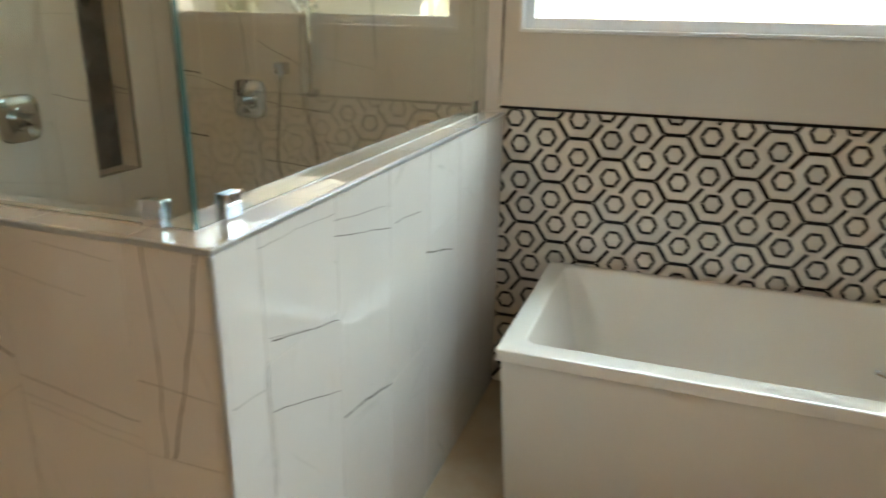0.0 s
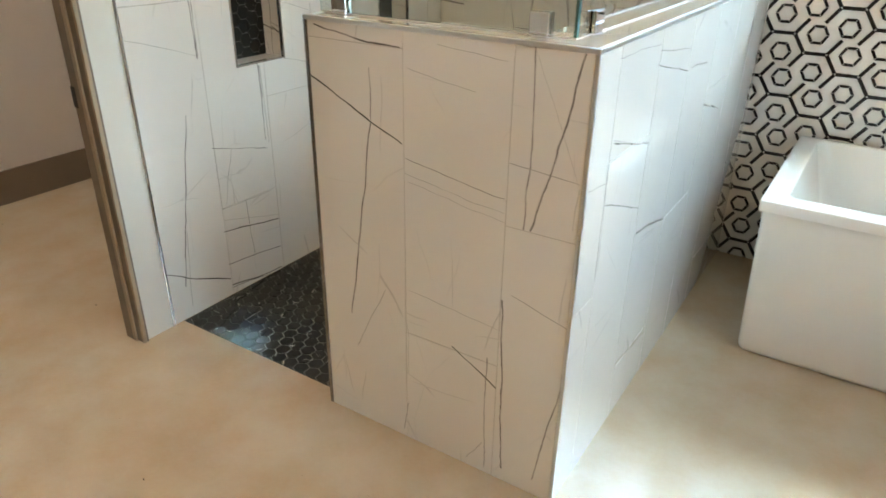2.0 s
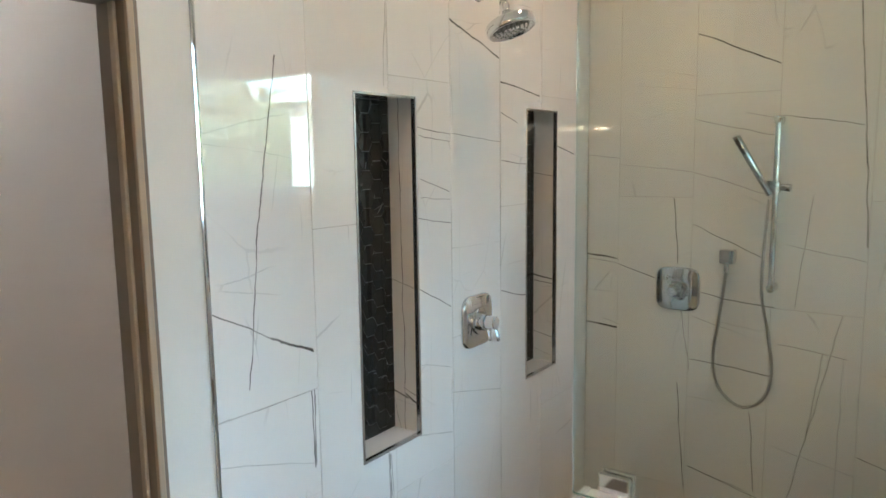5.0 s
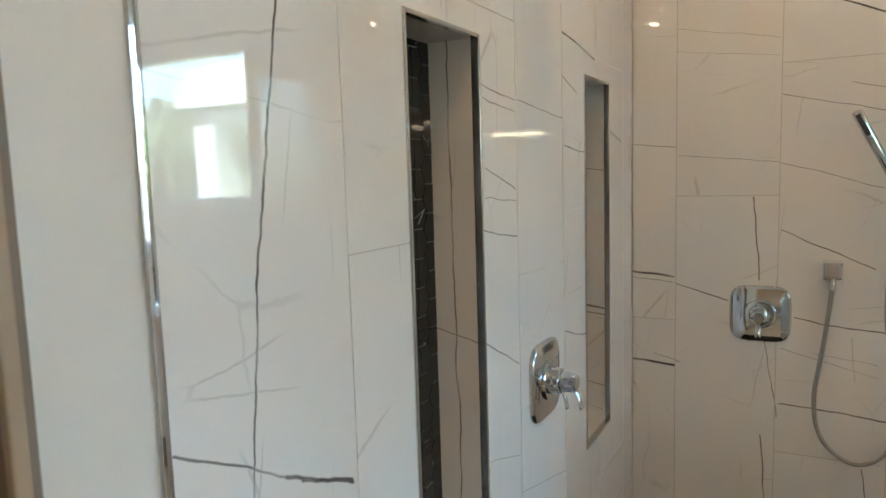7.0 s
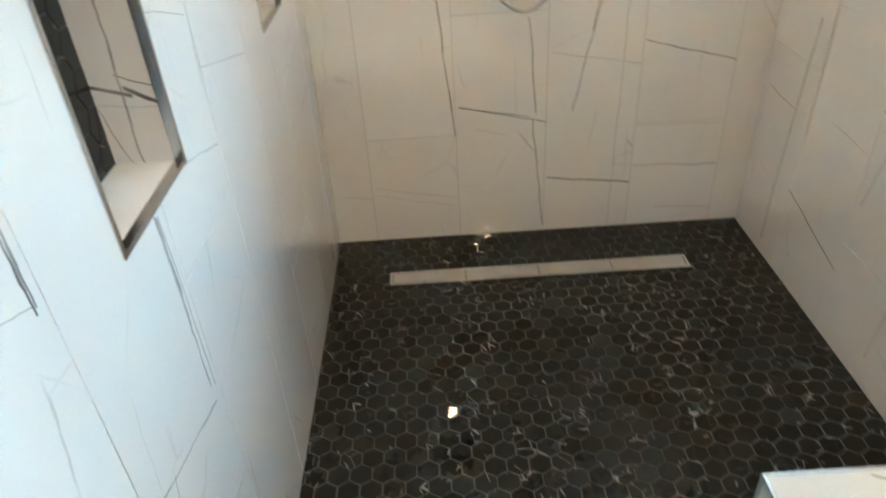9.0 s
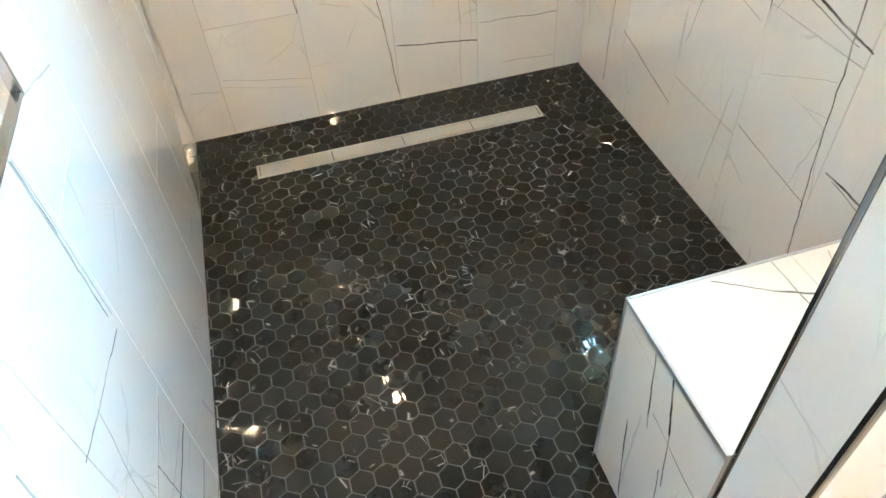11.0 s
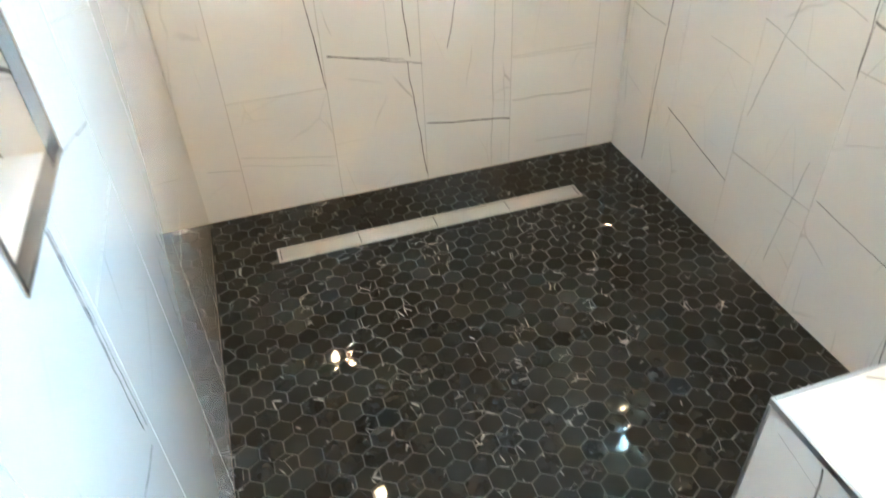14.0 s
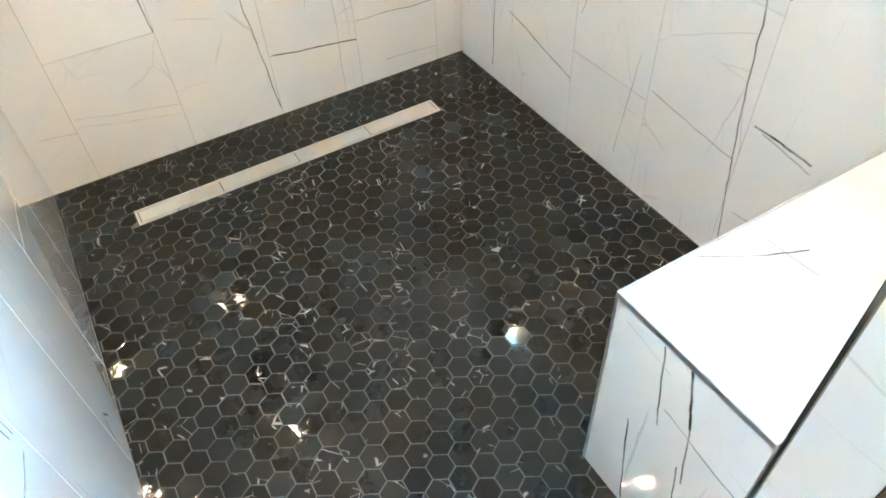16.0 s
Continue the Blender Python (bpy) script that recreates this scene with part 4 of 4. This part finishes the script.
# valves
def squircle(r, k, n=48):
    out = []
    for i in range(n):
        a = 2 * math.pi * i / n
        c_, s_ = math.cos(a), math.sin(a)
        rad = r / (abs(c_) ** k + abs(s_) ** k) ** (1 / k)
        out.append((rad * c_, rad * s_))
    return out
def plate(r, k, depth, bev):
    """A cushion-square plate that faces +z."""
    bm_ = bmesh.new()
    rings = []
    for sc, z in ((1.0, 0.0), (1.0, depth - bev), (1 - 0.35 * bev / r, depth - 0.3 * bev), (1 - bev / r, depth), (0.5, depth + 0.002), (0.03, depth + 0.002)):
        rings.append([bm_.verts.new((x * sc, y * sc, z)) for x, y in squircle(r, k)])
    for a, b in zip(rings, rings[1:]):
        for i in range(len(a)):
            j = (i + 1) % len(a)
            bm_.faces.new((a[i], a[j], b[j], b[i]))
    bm_.faces.new(rings[-1])
    return bm_
def lever(length, w, z):
    bm_ = bmesh.new()
    rings = []
    for i in range(9):
        t = i / 8
        rw = w * (1.0 - 0.35 * t + 0.25 * t ** 3)
        y, zz = -length * t, z + 0.022 * math.sin(t * 1.7) * (1 if i else 0)
        rings.append([bm_.verts.new((rw * math.cos(a), y, zz + rw * 0.55 * math.sin(a))) for a in [2 * math.pi * k / 12 for k in range(12)]])
    for a, b in zip(rings, rings[1:]):
        for k in range(12):
            bm_.faces.new((a[k], a[(k + 1) % 12], b[(k + 1) % 12], b[k]))
    bm_.faces.new(rings[0][::-1])
    bm_.faces.new(rings[-1])
    bmesh.ops.recalc_face_normals(bm_, faces=bm_.faces)
    return bm_
def valve(m, double, label):
    t = thing("shower_valve", label, "shower valve", "shower valves")
    part("plate", plate(0.088, 4.6, 0.012, 0.006), CHROME, t, smooth=True)
    part("escutcheon_ring", cyl((0, 0, 0.013), (0, 0, 0.021), 0.047, 0.044, 40, 0.003), CHROME, t)
    part("hub", cyl((0, 0, 0.012), (0, 0, 0.045), 0.033, 0.029, 32, 0.003), CHROME, t, smooth=False)
    part("handle", cyl((0, 0, 0.045), (0, 0, 0.082), 0.024, 0.021, 28, 0.004), CHROME, t)
    part("lever", lever(0.058, 0.0095, 0.066), CHROME, t, smooth=True)
    if double:
        part("diverter_lever", lever(0.062, 0.008, 0.034), CHROME, t, smooth=True)
    t.matrix_basis = m
    return t
TO_LEFT = Matrix(((0, 0, 1, 0), (1, 0, 0, 0), (0, 1, 0, 0), (0, 0, 0, 1)))     # z to +x, y up
TO_BACK = Matrix(((1, 0, 0, 0), (0, 0, -1, 0), (0, 1, 0, 0), (0, 0, 0, 1)))    # z to -y, y up
valve(Matrix.Translation((0.0005, -0.885, 1.222)) @ TO_LEFT, True, "chrome shower valve with two levers on the tiled wall")
valve(Matrix.Translation((0.394, -0.0005, 1.228)) @ TO_BACK, False, "chrome shower valve with a cushion square plate")

# hand shower on its bar
hs = thing("hand_shower", "chrome hand shower on a slide bar with hose", "hand shower", at=(0.748, 0, 1.272))
HS = Matrix.Translation((-0.748, 0, -1.272))
def spart(nm, bm_, mt=CHROME, lab="", smooth=True):
    o = part(nm, bm_, mt, hs, lab, smooth)
    o.matrix_parent_inverse = HS
    if smooth:
        md = o.modifiers.new("edges", "EDGE_SPLIT")
        md.split_angle = 0.7
    return o
bx = 0.748
spart("slide_bar", cyl((bx, -0.058, 1.262), (bx, -0.058, 1.892), 0.0105, seg=24))
for zz in (1.274, 1.881):
    spart("bracket", cyl((bx, -0.0005, zz), (bx, -0.058, zz), 0.017, 0.0145, 24, 0.002))
    spart("end_cap", cyl((bx, -0.052, zz), (bx, -0.076, zz), 0.0175, 0.015, 24, 0.003))
spart("slider", cyl((bx, -0.058, 1.622), (bx, -0.058, 1.664), 0.018, seg=24, bev=0.003))
spart("slider_knob", cyl((bx + 0.012, -0.062, 1.643), (bx + 0.052, -0.066, 1.640), 0.012, 0.015, 20, 0.003))
spart("holder", cyl((bx - 0.004, -0.062, 1.646), (bx - 0.018, -0.092, 1.652), 0.014, 0.016, 20, 0.002))
a, b = Vector((bx - 0.012, -0.088, 1.615)), Vector((0.628, -0.150, 1.825))
spart("handset", cyl(a, b, 0.0115, 0.0145, 24, 0.003))
spart("spray_face", cyl(a + (b - a) * 0.72 + Vector((0, -0.0128, -0.006)), a + (b - a) * 0.98 + Vector((0, -0.0128, -0.006)), 0.006, 0.006, 12), NOZZLE)
spart("hose", tube([(0.587, -0.045, 1.338), (0.583, -0.045, 1.28), (0.566, -0.042, 1.13), (0.548, -0.035, 0.98), (0.572, -0.035, 0.86), (0.655, -0.035, 0.797), (0.732, -0.038, 0.84), (0.760, -0.04, 0.95),
                    (0.742, -0.05, 1.11), (0.722, -0.08, 1.25), (0.724, -0.085, 1.42), (0.734, -0.088, 1.60)], 0.0062, 10, 10), HOSE, "ribbed steel hose")
spart("hose_nut", cyl((0.587, -0.045, 1.352), (0.5868, -0.045, 1.318), 0.0105, 0.009, 16, 0.001))
ou = thing("wall_outlet", "square chrome hose outlet on the tiled wall", "hose outlet", at=(0.587, 0, 1.376))
o = part("plate", boxes(((-0.026, -0.052, -0.026), (0.026, -0.0005, 0.026)), bev=0.003), CHROME, ou)
o = part("face", boxes(((-0.019, -0.0545, -0.019), (0.019, -0.052, 0.019)), bev=0.001), CHROME, ou)

# shower head
sh = thing("rain_shower", "round chrome rain shower head on a bent arm", "rain shower", at=(0, -0.862, 2.285))
part("flange", cyl((0.0005, 0, 0), (0.012, 0, 0), 0.034, 0.028, 32, 0.003), CHROME, sh)
part("arm", tube([(0.01, 0, 0), (0.04, 0, 0.004), (0.068, 0, -0.006), (0.086, 0, -0.026), (0.095, 0, -0.046)], 0.0105, 16, 8), CHROME, sh, smooth=True)
hd = Vector((0.36, 0.0, -1.0)).normalized()
p0 = Vector((0.095, 0, -0.044))
bm = bmesh.new()
prof = [(0.0, 0.013), (0.02, 0.017), (0.028, 0.012), (0.036, 0.016), (0.044, 0.030), (0.058, 0.050), (0.063, 0.058), (0.066, 0.074), (0.069, 0.077), (0.094, 0.078), (0.098, 0.075), (0.098, 0.066), (0.095, 0.064)]
q = hd.to_track_quat("Z", "Y").to_matrix()
rings = [[bm.verts.new(p0 + q @ Vector((r_ * math.cos(t_), r_ * math.sin(t_), d_))) for t_ in [2 * math.pi * k / 40 for k in range(40)]] for d_, r_ in prof]
for a, b in zip(rings, rings[1:]):
    for k in range(40):
        bm.faces.new((a[k], a[(k + 1) % 40], b[(k + 1) % 40], b[k]))
bm.faces.new(rings[0][::-1])
bm.faces.new(rings[-1])
bmesh.ops.recalc_face_normals(bm, faces=bm.faces)
part("head", bm, CHROME, sh, smooth=True)
bm = bmesh.new()
for rr, n in ((0.012, 5), (0.027, 10), (0.041, 15), (0.053, 20)):
    for k in range(n):
        t_ = 2 * math.pi * k / n
        c_ = p0 + q @ Vector((rr * math.cos(t_), rr * math.sin(t_), 0.0955))
        add_cyl(bm, c_ - hd * 0.002, c_ + hd * 0.0022, 0.0030, 0.0022, 8)
part("nozzles", bm, NOZZLE_GREY, sh, "grey rubber nozzles")

# linear drain
dr = thing("linear_drain", "long stainless steel linear shower drain", "drain", at=(0.191, -0.246, 0))
D = Matrix.Translation((-0.191, 0.246, 0))
dx0, dx1, dy0, dy1 = 0.191, 1.19, -0.281, -0.213
for nm, its, mt in (("tray", [((dx0, dy0, -0.02), (dx1, dy1, -0.004))], STEEL),
                    ("frame", [((dx0, dy0, -0.0038), (dx1, dy0 + 0.007, 0.0022)), ((dx0, dy1 - 0.007, -0.0038), (dx1, dy1, 0.0022)), ((dx0, dy0 + 0.0071, -0.0038), (dx0 + 0.007, dy1 - 0.0071, 0.0022)), ((dx1 - 0.007, dy0 + 0.0071, -0.0038), (dx1, dy1 - 0.0071, 0.0022))], STEEL),
                    ("cover", [((dx0 + 0.010 + k * 0.2452, dy0 + 0.0098, -0.0038), (dx0 + 0.010 + (k + 1) * 0.2452 - 0.0032, dy1 - 0.0098, 0.0018)) for k in range(4)], STEEL)):
    o = part(nm, boxes(*its, bev=0.0006 if nm != "tray" else 0), mt, dr)
    o.matrix_parent_inverse = D

# ---------- bathtub ----------
TX0, TX1, TY0, TY1, TZ = 1.862, 3.42, -0.925, -0.045, 0.637
tub = thing("bathtub", "white freestanding rectangular acrylic bathtub", "bathtub", at=((TX0 + TX1) / 2, (TY0 + TY1) / 2, 0))
TM = Matrix.Translation((-(TX0 + TX1) / 2, -(TY0 + TY1) / 2, 0))
def rrect(x0, y0, x1, y1, r, z, n=6):
    out = []
    for cx, cy, a0 in ((x1 - r, y1 - r, 0), (x0 + r, y1 - r, 90), (x0 + r, y0 + r, 180), (x1 - r, y0 + r, 270)):
        for k in range(n + 1):
            a_ = math.radians(a0 + 90 * k / n)
            out.append((cx + r * math.cos(a_), cy + r * math.sin(a_), z))
    return out
def loft(loops, cap_first=False, cap_last=False):
    bm_ = bmesh.new()
    rs = [[bm_.verts.new(p) for p in lp] for lp in loops]
    for a, b in zip(rs, rs[1:]):
        n = len(a)
        for i in range(n):
            bm_.faces.new((a[i], a[(i + 1) % n], b[(i + 1) % n], b[i]))
    if cap_first:
        bm_.faces.new(rs[0][::-1])
    if cap_last:
        bm_.faces.new(rs[-1])
    bmesh.ops.recalc_face_normals(bm_, faces=bm_.faces)
    return bm_
def inset(dx, dy, z, r, right=None):
    return rrect(TX0 + dx, TY0 + dy, TX1 - (dx if right is None else right), TY1 - dy * 0.5, r, z)
apron = loft([inset(0.036, 0.108, 0.0, 0.03), inset(0.026, 0.095, 0.006, 0.036), inset(0.022, 0.089, 0.022, 0.04), inset(0.012, 0.014, TZ - 0.042, 0.016)], cap_first=True)
def tpart(nm, bm_, lab=""):
    o = part(nm, bm_, ACRYLIC, tub, lab, True)
    o.matrix_parent_inverse = TM
    md = o.modifiers.new("edges", "EDGE_SPLIT")
    md.split_angle = 0.9
tpart("apron", apron)
rim = loft([inset(0.013, 0.015, TZ - 0.041, 0.016), inset(0.0, 0.0, TZ - 0.038, 0.012), inset(0.0, 0.0, TZ - 0.005, 0.012), inset(0.0015, 0.0015, TZ - 0.0015, 0.012), inset(0.005, 0.005, TZ, 0.012),
            inset(0.070, 0.080, TZ, 0.04), inset(0.074, 0.084, TZ - 0.002, 0.044), inset(0.077, 0.087, TZ - 0.008, 0.047), inset(0.13, 0.12, TZ - 0.18, 0.10), inset(0.20, 0.15, 0.19, 0.13), inset(0.25, 0.20, 0.145, 0.14), inset(0.34, 0.29, 0.13, 0.12)], cap_last=True)
tpart("basin", rim)
fa = thing("tub_faucet", "chrome deck faucet handle on the bathtub rim", "faucet", at=(2.965, -0.885, TZ))
part("base", cyl((0, 0, 0), (0, 0, 0.012), 0.026, 0.024, 24, 0.002), CHROME, fa)
part("stem", cyl((0, 0, 0.012), (0, 0, 0.075), 0.016, 0.014, 24, 0.002), CHROME, fa)
part("lever", tube([(0, 0, 0.078), (-0.03, 0.004, 0.088), (-0.075, 0.01, 0.098)], 0.0075, 12, 6), CHROME, fa, smooth=True)

# ---------- lamps ----------
def downlight(x, y):
    t = thing("ceiling_light", "round recessed warm ceiling light, some added only as fill", "ceiling light", "ceiling lights", at=(x, y, CEILING))
    bm_ = loft([[(r_ * math.cos(a_), r_ * math.sin(a_), z_) for a_ in [2 * math.pi * k / 32 for k in range(32)]] for r_, z_ in ((0.085, -0.0005), (0.085, -0.006), (0.066, -0.009), (0.060, -0.002))])
    part("trim_ring", bm_, VINYL, t)
    part("baffle", cyl((0, 0, -0.0022), (0, 0, -0.0006), 0.060, seg=32), CEIL, t, "pale recessed baffle")
    part("lens", cyl((0, 0, -0.006), (0, 0, -0.0024), 0.032, seg=24), BULB, t)
for x, y in LIGHT_SPOTS:
    downlight(x, y)

# bar of three lamps on the wall across the room
vl = thing("wall_light", "three-lamp bar light on the far painted wall", "wall light", at=(2.80, -6.0, 2.14))
part("back_plate", boxes(((-0.36, 0.0005, -0.045), (0.36, 0.022, 0.045)), bev=0.004), CHROME, vl)
for lx in (-0.25, 0.0, 0.25):
    part("lamp_arm", cyl((lx, 0.022, 0), (lx, 0.07, 0), 0.012, 0.012, 16, 0.002), CHROME, vl)
    part("lamp_shade", cyl((lx - 0.075, 0.10, 0), (lx + 0.075, 0.10, 0), 0.026, 0.026, 20, 0.006), TUBE, vl, "glowing warm tube shade")

# vanity seen far back past the closet wall
van = thing("vanity_cabinet", "grey cabinet with a dark stone top", "cabinet", at=(-2.9, -0.35, 0))
part("body", boxes(((-0.75, -0.30, 0.09), (0.75, 0.33, 0.86)), bev=0.003), CABINET, van)
part("toe_kick", boxes(((-0.74, -0.24, 0.0), (0.74, 0.33, 0.089))), TAUPE, van)
part("countertop", boxes(((-0.78, -0.33, 0.861), (0.78, 0.34, 0.90)), bev=0.003), STONE_TOP, van)
for k in range(3):
    dd = part("door", boxes(((-0.74 + k * 0.494, -0.32, 0.11), (-0.255 + k * 0.494, -0.3005, 0.84)), bev=0.003), CABINET, van)

# ---------- tiles: walls, then mosaics, then the shower floor ----------
cuts = [TILE_END, -1.605, -1.308, -1.018, -0.725, -0.428, -0.132, -0.0095]
tile_run(LW, T_LEFT, cuts, [1.19, 1.592, 1.988, 1.19, 1.592, 1.988, 1.19], 0.0, CEILING, on_left, NICHES, 0.008)
tile_run(BK, T_BACK, [0.0, 0.140, 0.441, 0.741, 1.041, 1.342, 1.598], [1.188, 1.595, 1.988, 1.188, 1.595, 1.988], 0.0, CEILING, on_back, (), 0.008)
def halfwall_tiles(*args):
    before = set(bpy.data.objects)
    tile_run(hw, *args)
    for o_ in set(bpy.data.objects) - before:
        o_.matrix_parent_inverse = HM
halfwall_tiles(T_FRONT, [PEND + 0.009, 1.132, 1.432, PX1 - 0.0068], [1.189, 1.589, 0.803], 0.0, PTOP - 0.005, on_front)
halfwall_tiles(T_SIDE, [PY0 + 0.0068, -1.78, -1.48, -1.18, -0.88, -0.58, -0.28, -0.0115], [0.6, 0.96, 0.2, 0.6, 0.96, 0.2, 0.6], 0.0, PTOP - 0.005, on_side)
halfwall_tiles(T_RIGHT, [PY1 - 0.004, -1.52, -1.22, -0.92, -0.62, -0.32, -0.01], [0.3, 0.9, 0.66, 0.3, 0.9, 0.66], 0.0, PTOP - 0.0005, on_right)

# black and white hexagon mosaic on the window wall
MX0, MX1, MZ1 = PX1 + 0.0005, ROOM_X1 - 0.0005, 1.255
part("mosaic_field", boxes(((1.600, -0.0012, 0.0), (ROOM_X1, 0.0098, 1.2545))), WHITE_HEX, BK, "pale marble mosaic field")
part("border_strip", boxes(((1.600, -0.0035, 1.2547), (ROOM_X1, 0.0098, 1.2665)), bev=0.001), BLACK_BAR, BK, "thin black border strip")
def bar_poly(dx, dz, w):
    d = Vector((dx, dz))
    n = Vector((-dz, dx)).normalized() * w / 2
    u = d.normalized() * 0.0028
    return [tuple(p) for p in (u + n, d - u + n, d - u - n, u - n)]
W, BAR = 0.0142, 0.0865
ro, ri = 0.0442, 0.0306
def ang(r, k):
    return (r * math.cos(k * math.pi / 3), r * math.sin(k * math.pi / 3))
def shrunk(p, by):
    cx, cz = sum(v[0] for v in p) / len(p), sum(v[1] for v in p) / len(p)
    return [(cx + (x_ - cx) * by, cz + (z_ - cz) * by) for x_, z_ in p]
KINDS = {"bar": ([bar_poly(BAR, 0, W)], BLACK_BAR, "bar_tile"), "down": ([bar_poly(0.1343 - BAR, -0.0727, W)], BLACK_BAR, "bar_tile"),
         "left": ([bar_poly(-0.0455, -0.064, W)], BLACK_BAR, "bar_tile"), "right": ([bar_poly(0.0455, 0.064, W)], BLACK_BAR, "bar_tile"),
         "ring": ([shrunk([ang(ro, k), ang(ro, k + 1), ang(ri, k + 1), ang(ri, k)], 0.93) for k in range(6)], BLACK_BAR, "ring_tile"),
         "core": ([[ang(ri - 0.0012, k) for k in range(6)]], WHITE_HEX, "hex_tile")}
def prisms(polys, depth):
    bm_ = bmesh.new()
    for p in polys:
        fr = [bm_.verts.new((x_, -depth, z_)) for x_, z_ in p]
        bk = [bm_.verts.new((x_, 0.0, z_)) for x_, z_ in p]
        bm_.faces.new(fr)
        for i_ in range(len(p)):
            j_ = (i_ + 1) % len(p)
            bm_.faces.new((fr[j_], fr[i_], bk[i_], bk[j_]))
    bmesh.ops.recalc_face_normals(bm_, faces=bm_.faces)
    return bm_
WHOLE = {k: mesh_of(prisms(v[0], 0.0026), v[2], v[1]) for k, v in KINDS.items()}
def mosaic(kind, x, z, tilt=0.004):
    polys, mt, nm = KINDS[kind]
    us_ = [p[0] + x for q_ in polys for p in q_]
    vs_ = [p[1] + z for q_ in polys for p in q_]
    if max(us_) < MX0 + 0.003 or min(us_) > MX1 or max(vs_) < 0.003 or min(vs_) > MZ1 - 0.002:
        return
    me_ = WHOLE[kind]
    cut = min(us_) < MX0 or max(us_) > MX1 or min(vs_) < 0.0 or max(vs_) > MZ1
    if cut:
        kept = []
        for q_ in polys:
            for ax, lim, up in ((0, MX0 - x, True), (0, MX1 - x, False), (1, 0.001 - z, True), (1, MZ1 - 0.001 - z, False)):
                q_ = clip_poly(q_, ax, lim, up) if len(q_) > 2 else []
            if len(q_) > 2:
                kept.append(q_)
        if not kept:
            return
        me_ = mesh_of(prisms(kept, 0.0026), nm, mt)
    o_ = new(nm, me_)
    o_.parent = BK
    o_.location = (x, -0.0012, z)
    if not cut:
        o_.rotation_euler = (random.uniform(-tilt, tilt), 0, random.uniform(-tilt, tilt))
for k in range(-3, 22):
    for n in range(-8, 13):
        x, z = 1.702 + 0.1343 * k - 0.035 * n, 1.04 - 0.0727 * k + 0.258 * n
        mosaic("bar", x - BAR / 2, z)
        mosaic("down", x + BAR / 2, z)
        mosaic("left", x - BAR / 2, z)
        mosaic("right", x + BAR / 2, z)
        for xx, zz in ((x + 0.003, z - 0.0755), (x - 0.005, z + 0.0755)):
            mosaic("ring", xx, zz)
            mosaic("core", xx, zz)

# shower floor
sf = tagged(part("shower_floor", boxes(((0.0, SHOWER_Y, -0.10), (PX0 + 0.05, 0.0, -0.0013))), GROUT_DARK), "black marble hexagon mosaic shower floor", "shower floor", kind="structure")
PITCH = 0.0542
RAD = PITCH / math.sqrt(3) - 0.0017
def hex_ring(r):
    return [(r * math.sin(k * math.pi / 3), r * math.cos(k * math.pi / 3)) for k in range(6)]
HEXME = mesh_of(loft([[(*p, -0.004) for p in hex_ring(RAD)], [(*p, -0.0007) for p in hex_ring(RAD)], [(*p, 0.0) for p in hex_ring(RAD - 0.0009)]][::1], cap_last=True), "hex_tile", BLACK_HEX)
rest_v, rest_f = [], []
row, y, count = 0, -0.005, 0
GAP = 0.0025
while y > SHOWER_Y - 0.03:
    x = -0.02 + (PITCH / 2 if row % 2 else 0)
    while x < PX0 + 0.03:
        poly = [(px_ + x, py_ + y) for px_, py_ in hex_ring(RAD)]
        whole = True
        limits = [(0, GAP * 0.5, True), (0, PX0 - GAP * 0.5, False), (1, -GAP * 0.5, False), (1, SHOWER_Y + GAP * 0.5, True)]
        if dx0 - RAD < x < dx1 + RAD and dy0 - RAD < y < dy1 + RAD:
            if y > dy1 - 0.02:
                limits.append((1, dy1 + GAP, True))
            elif y < dy0 + 0.02:
                limits.append((1, dy0 - GAP, False))
            elif x < dx0 + 0.02:
                limits.append((0, dx0 - GAP, False))
            elif x > dx1 - 0.02:
                limits.append((0, dx1 + GAP, True))
            else:
                poly = []
        for ax, lim, up in limits:
            if len(poly) > 2:
                cutp = clip_poly(poly, ax, lim, up)
                whole = whole and len(cutp) == len(poly) and all(abs(a_[0] - b_[0]) + abs(a_[1] - b_[1]) < 1e-9 for a_, b_ in zip(cutp, poly))
                poly = cutp
        rx, ry = random.uniform(-0.014, 0.014), random.uniform(-0.014, 0.014)
        under = x > BX0 + 0.03 and y < BY1 - 0.03
        if len(poly) > 2 and not under:
            near = -1.38 < y < -0.62 and 0.10 < x < 1.10
            if near and whole and count < 300:
                o_ = new("hex_tile", HEXME)
                o_.parent = sf
                o_.location = (x, y, 0.0)
                o_.rotation_euler = (rx, ry, 0)
                count += 1
            else:
                base, n = len(rest_v), len(poly)
                cx, cy = sum(p[0] for p in poly) / n, sum(p[1] for p in poly) / n
                for sc, z_ in ((1.0, -0.004), (1.0, -0.0007), (0.97, 0.0)):
                    for px_, py_ in poly:
                        ux, uy = (px_ - cx) * sc, (py_ - cy) * sc
                        rest_v.append((cx + ux, cy + uy, z_ + uy * rx - ux * ry))
                for lv in (0, n):
                    for k in range(n):
                        rest_f.append((base + lv + k, base + lv + (k + 1) % n, base + lv + n + (k + 1) % n, base + lv + n + k))
                rest_f.append(tuple(base + 2 * n + k for k in range(n)))
        x += PITCH
    y -= PITCH * math.sqrt(3) / 2
    row += 1
me = bpy.data.meshes.new("hex_tiles")
me.from_pydata(rest_v, [], rest_f)
me.materials.append(BLACK_HEX)
bm = bmesh.new()
bm.from_mesh(me)
bmesh.ops.recalc_face_normals(bm, faces=bm.faces)
bm.to_mesh(me)
bm.free()
o_ = new("hex_tiles", me)
o_.parent = sf
tagged(o_, kind="stuff")
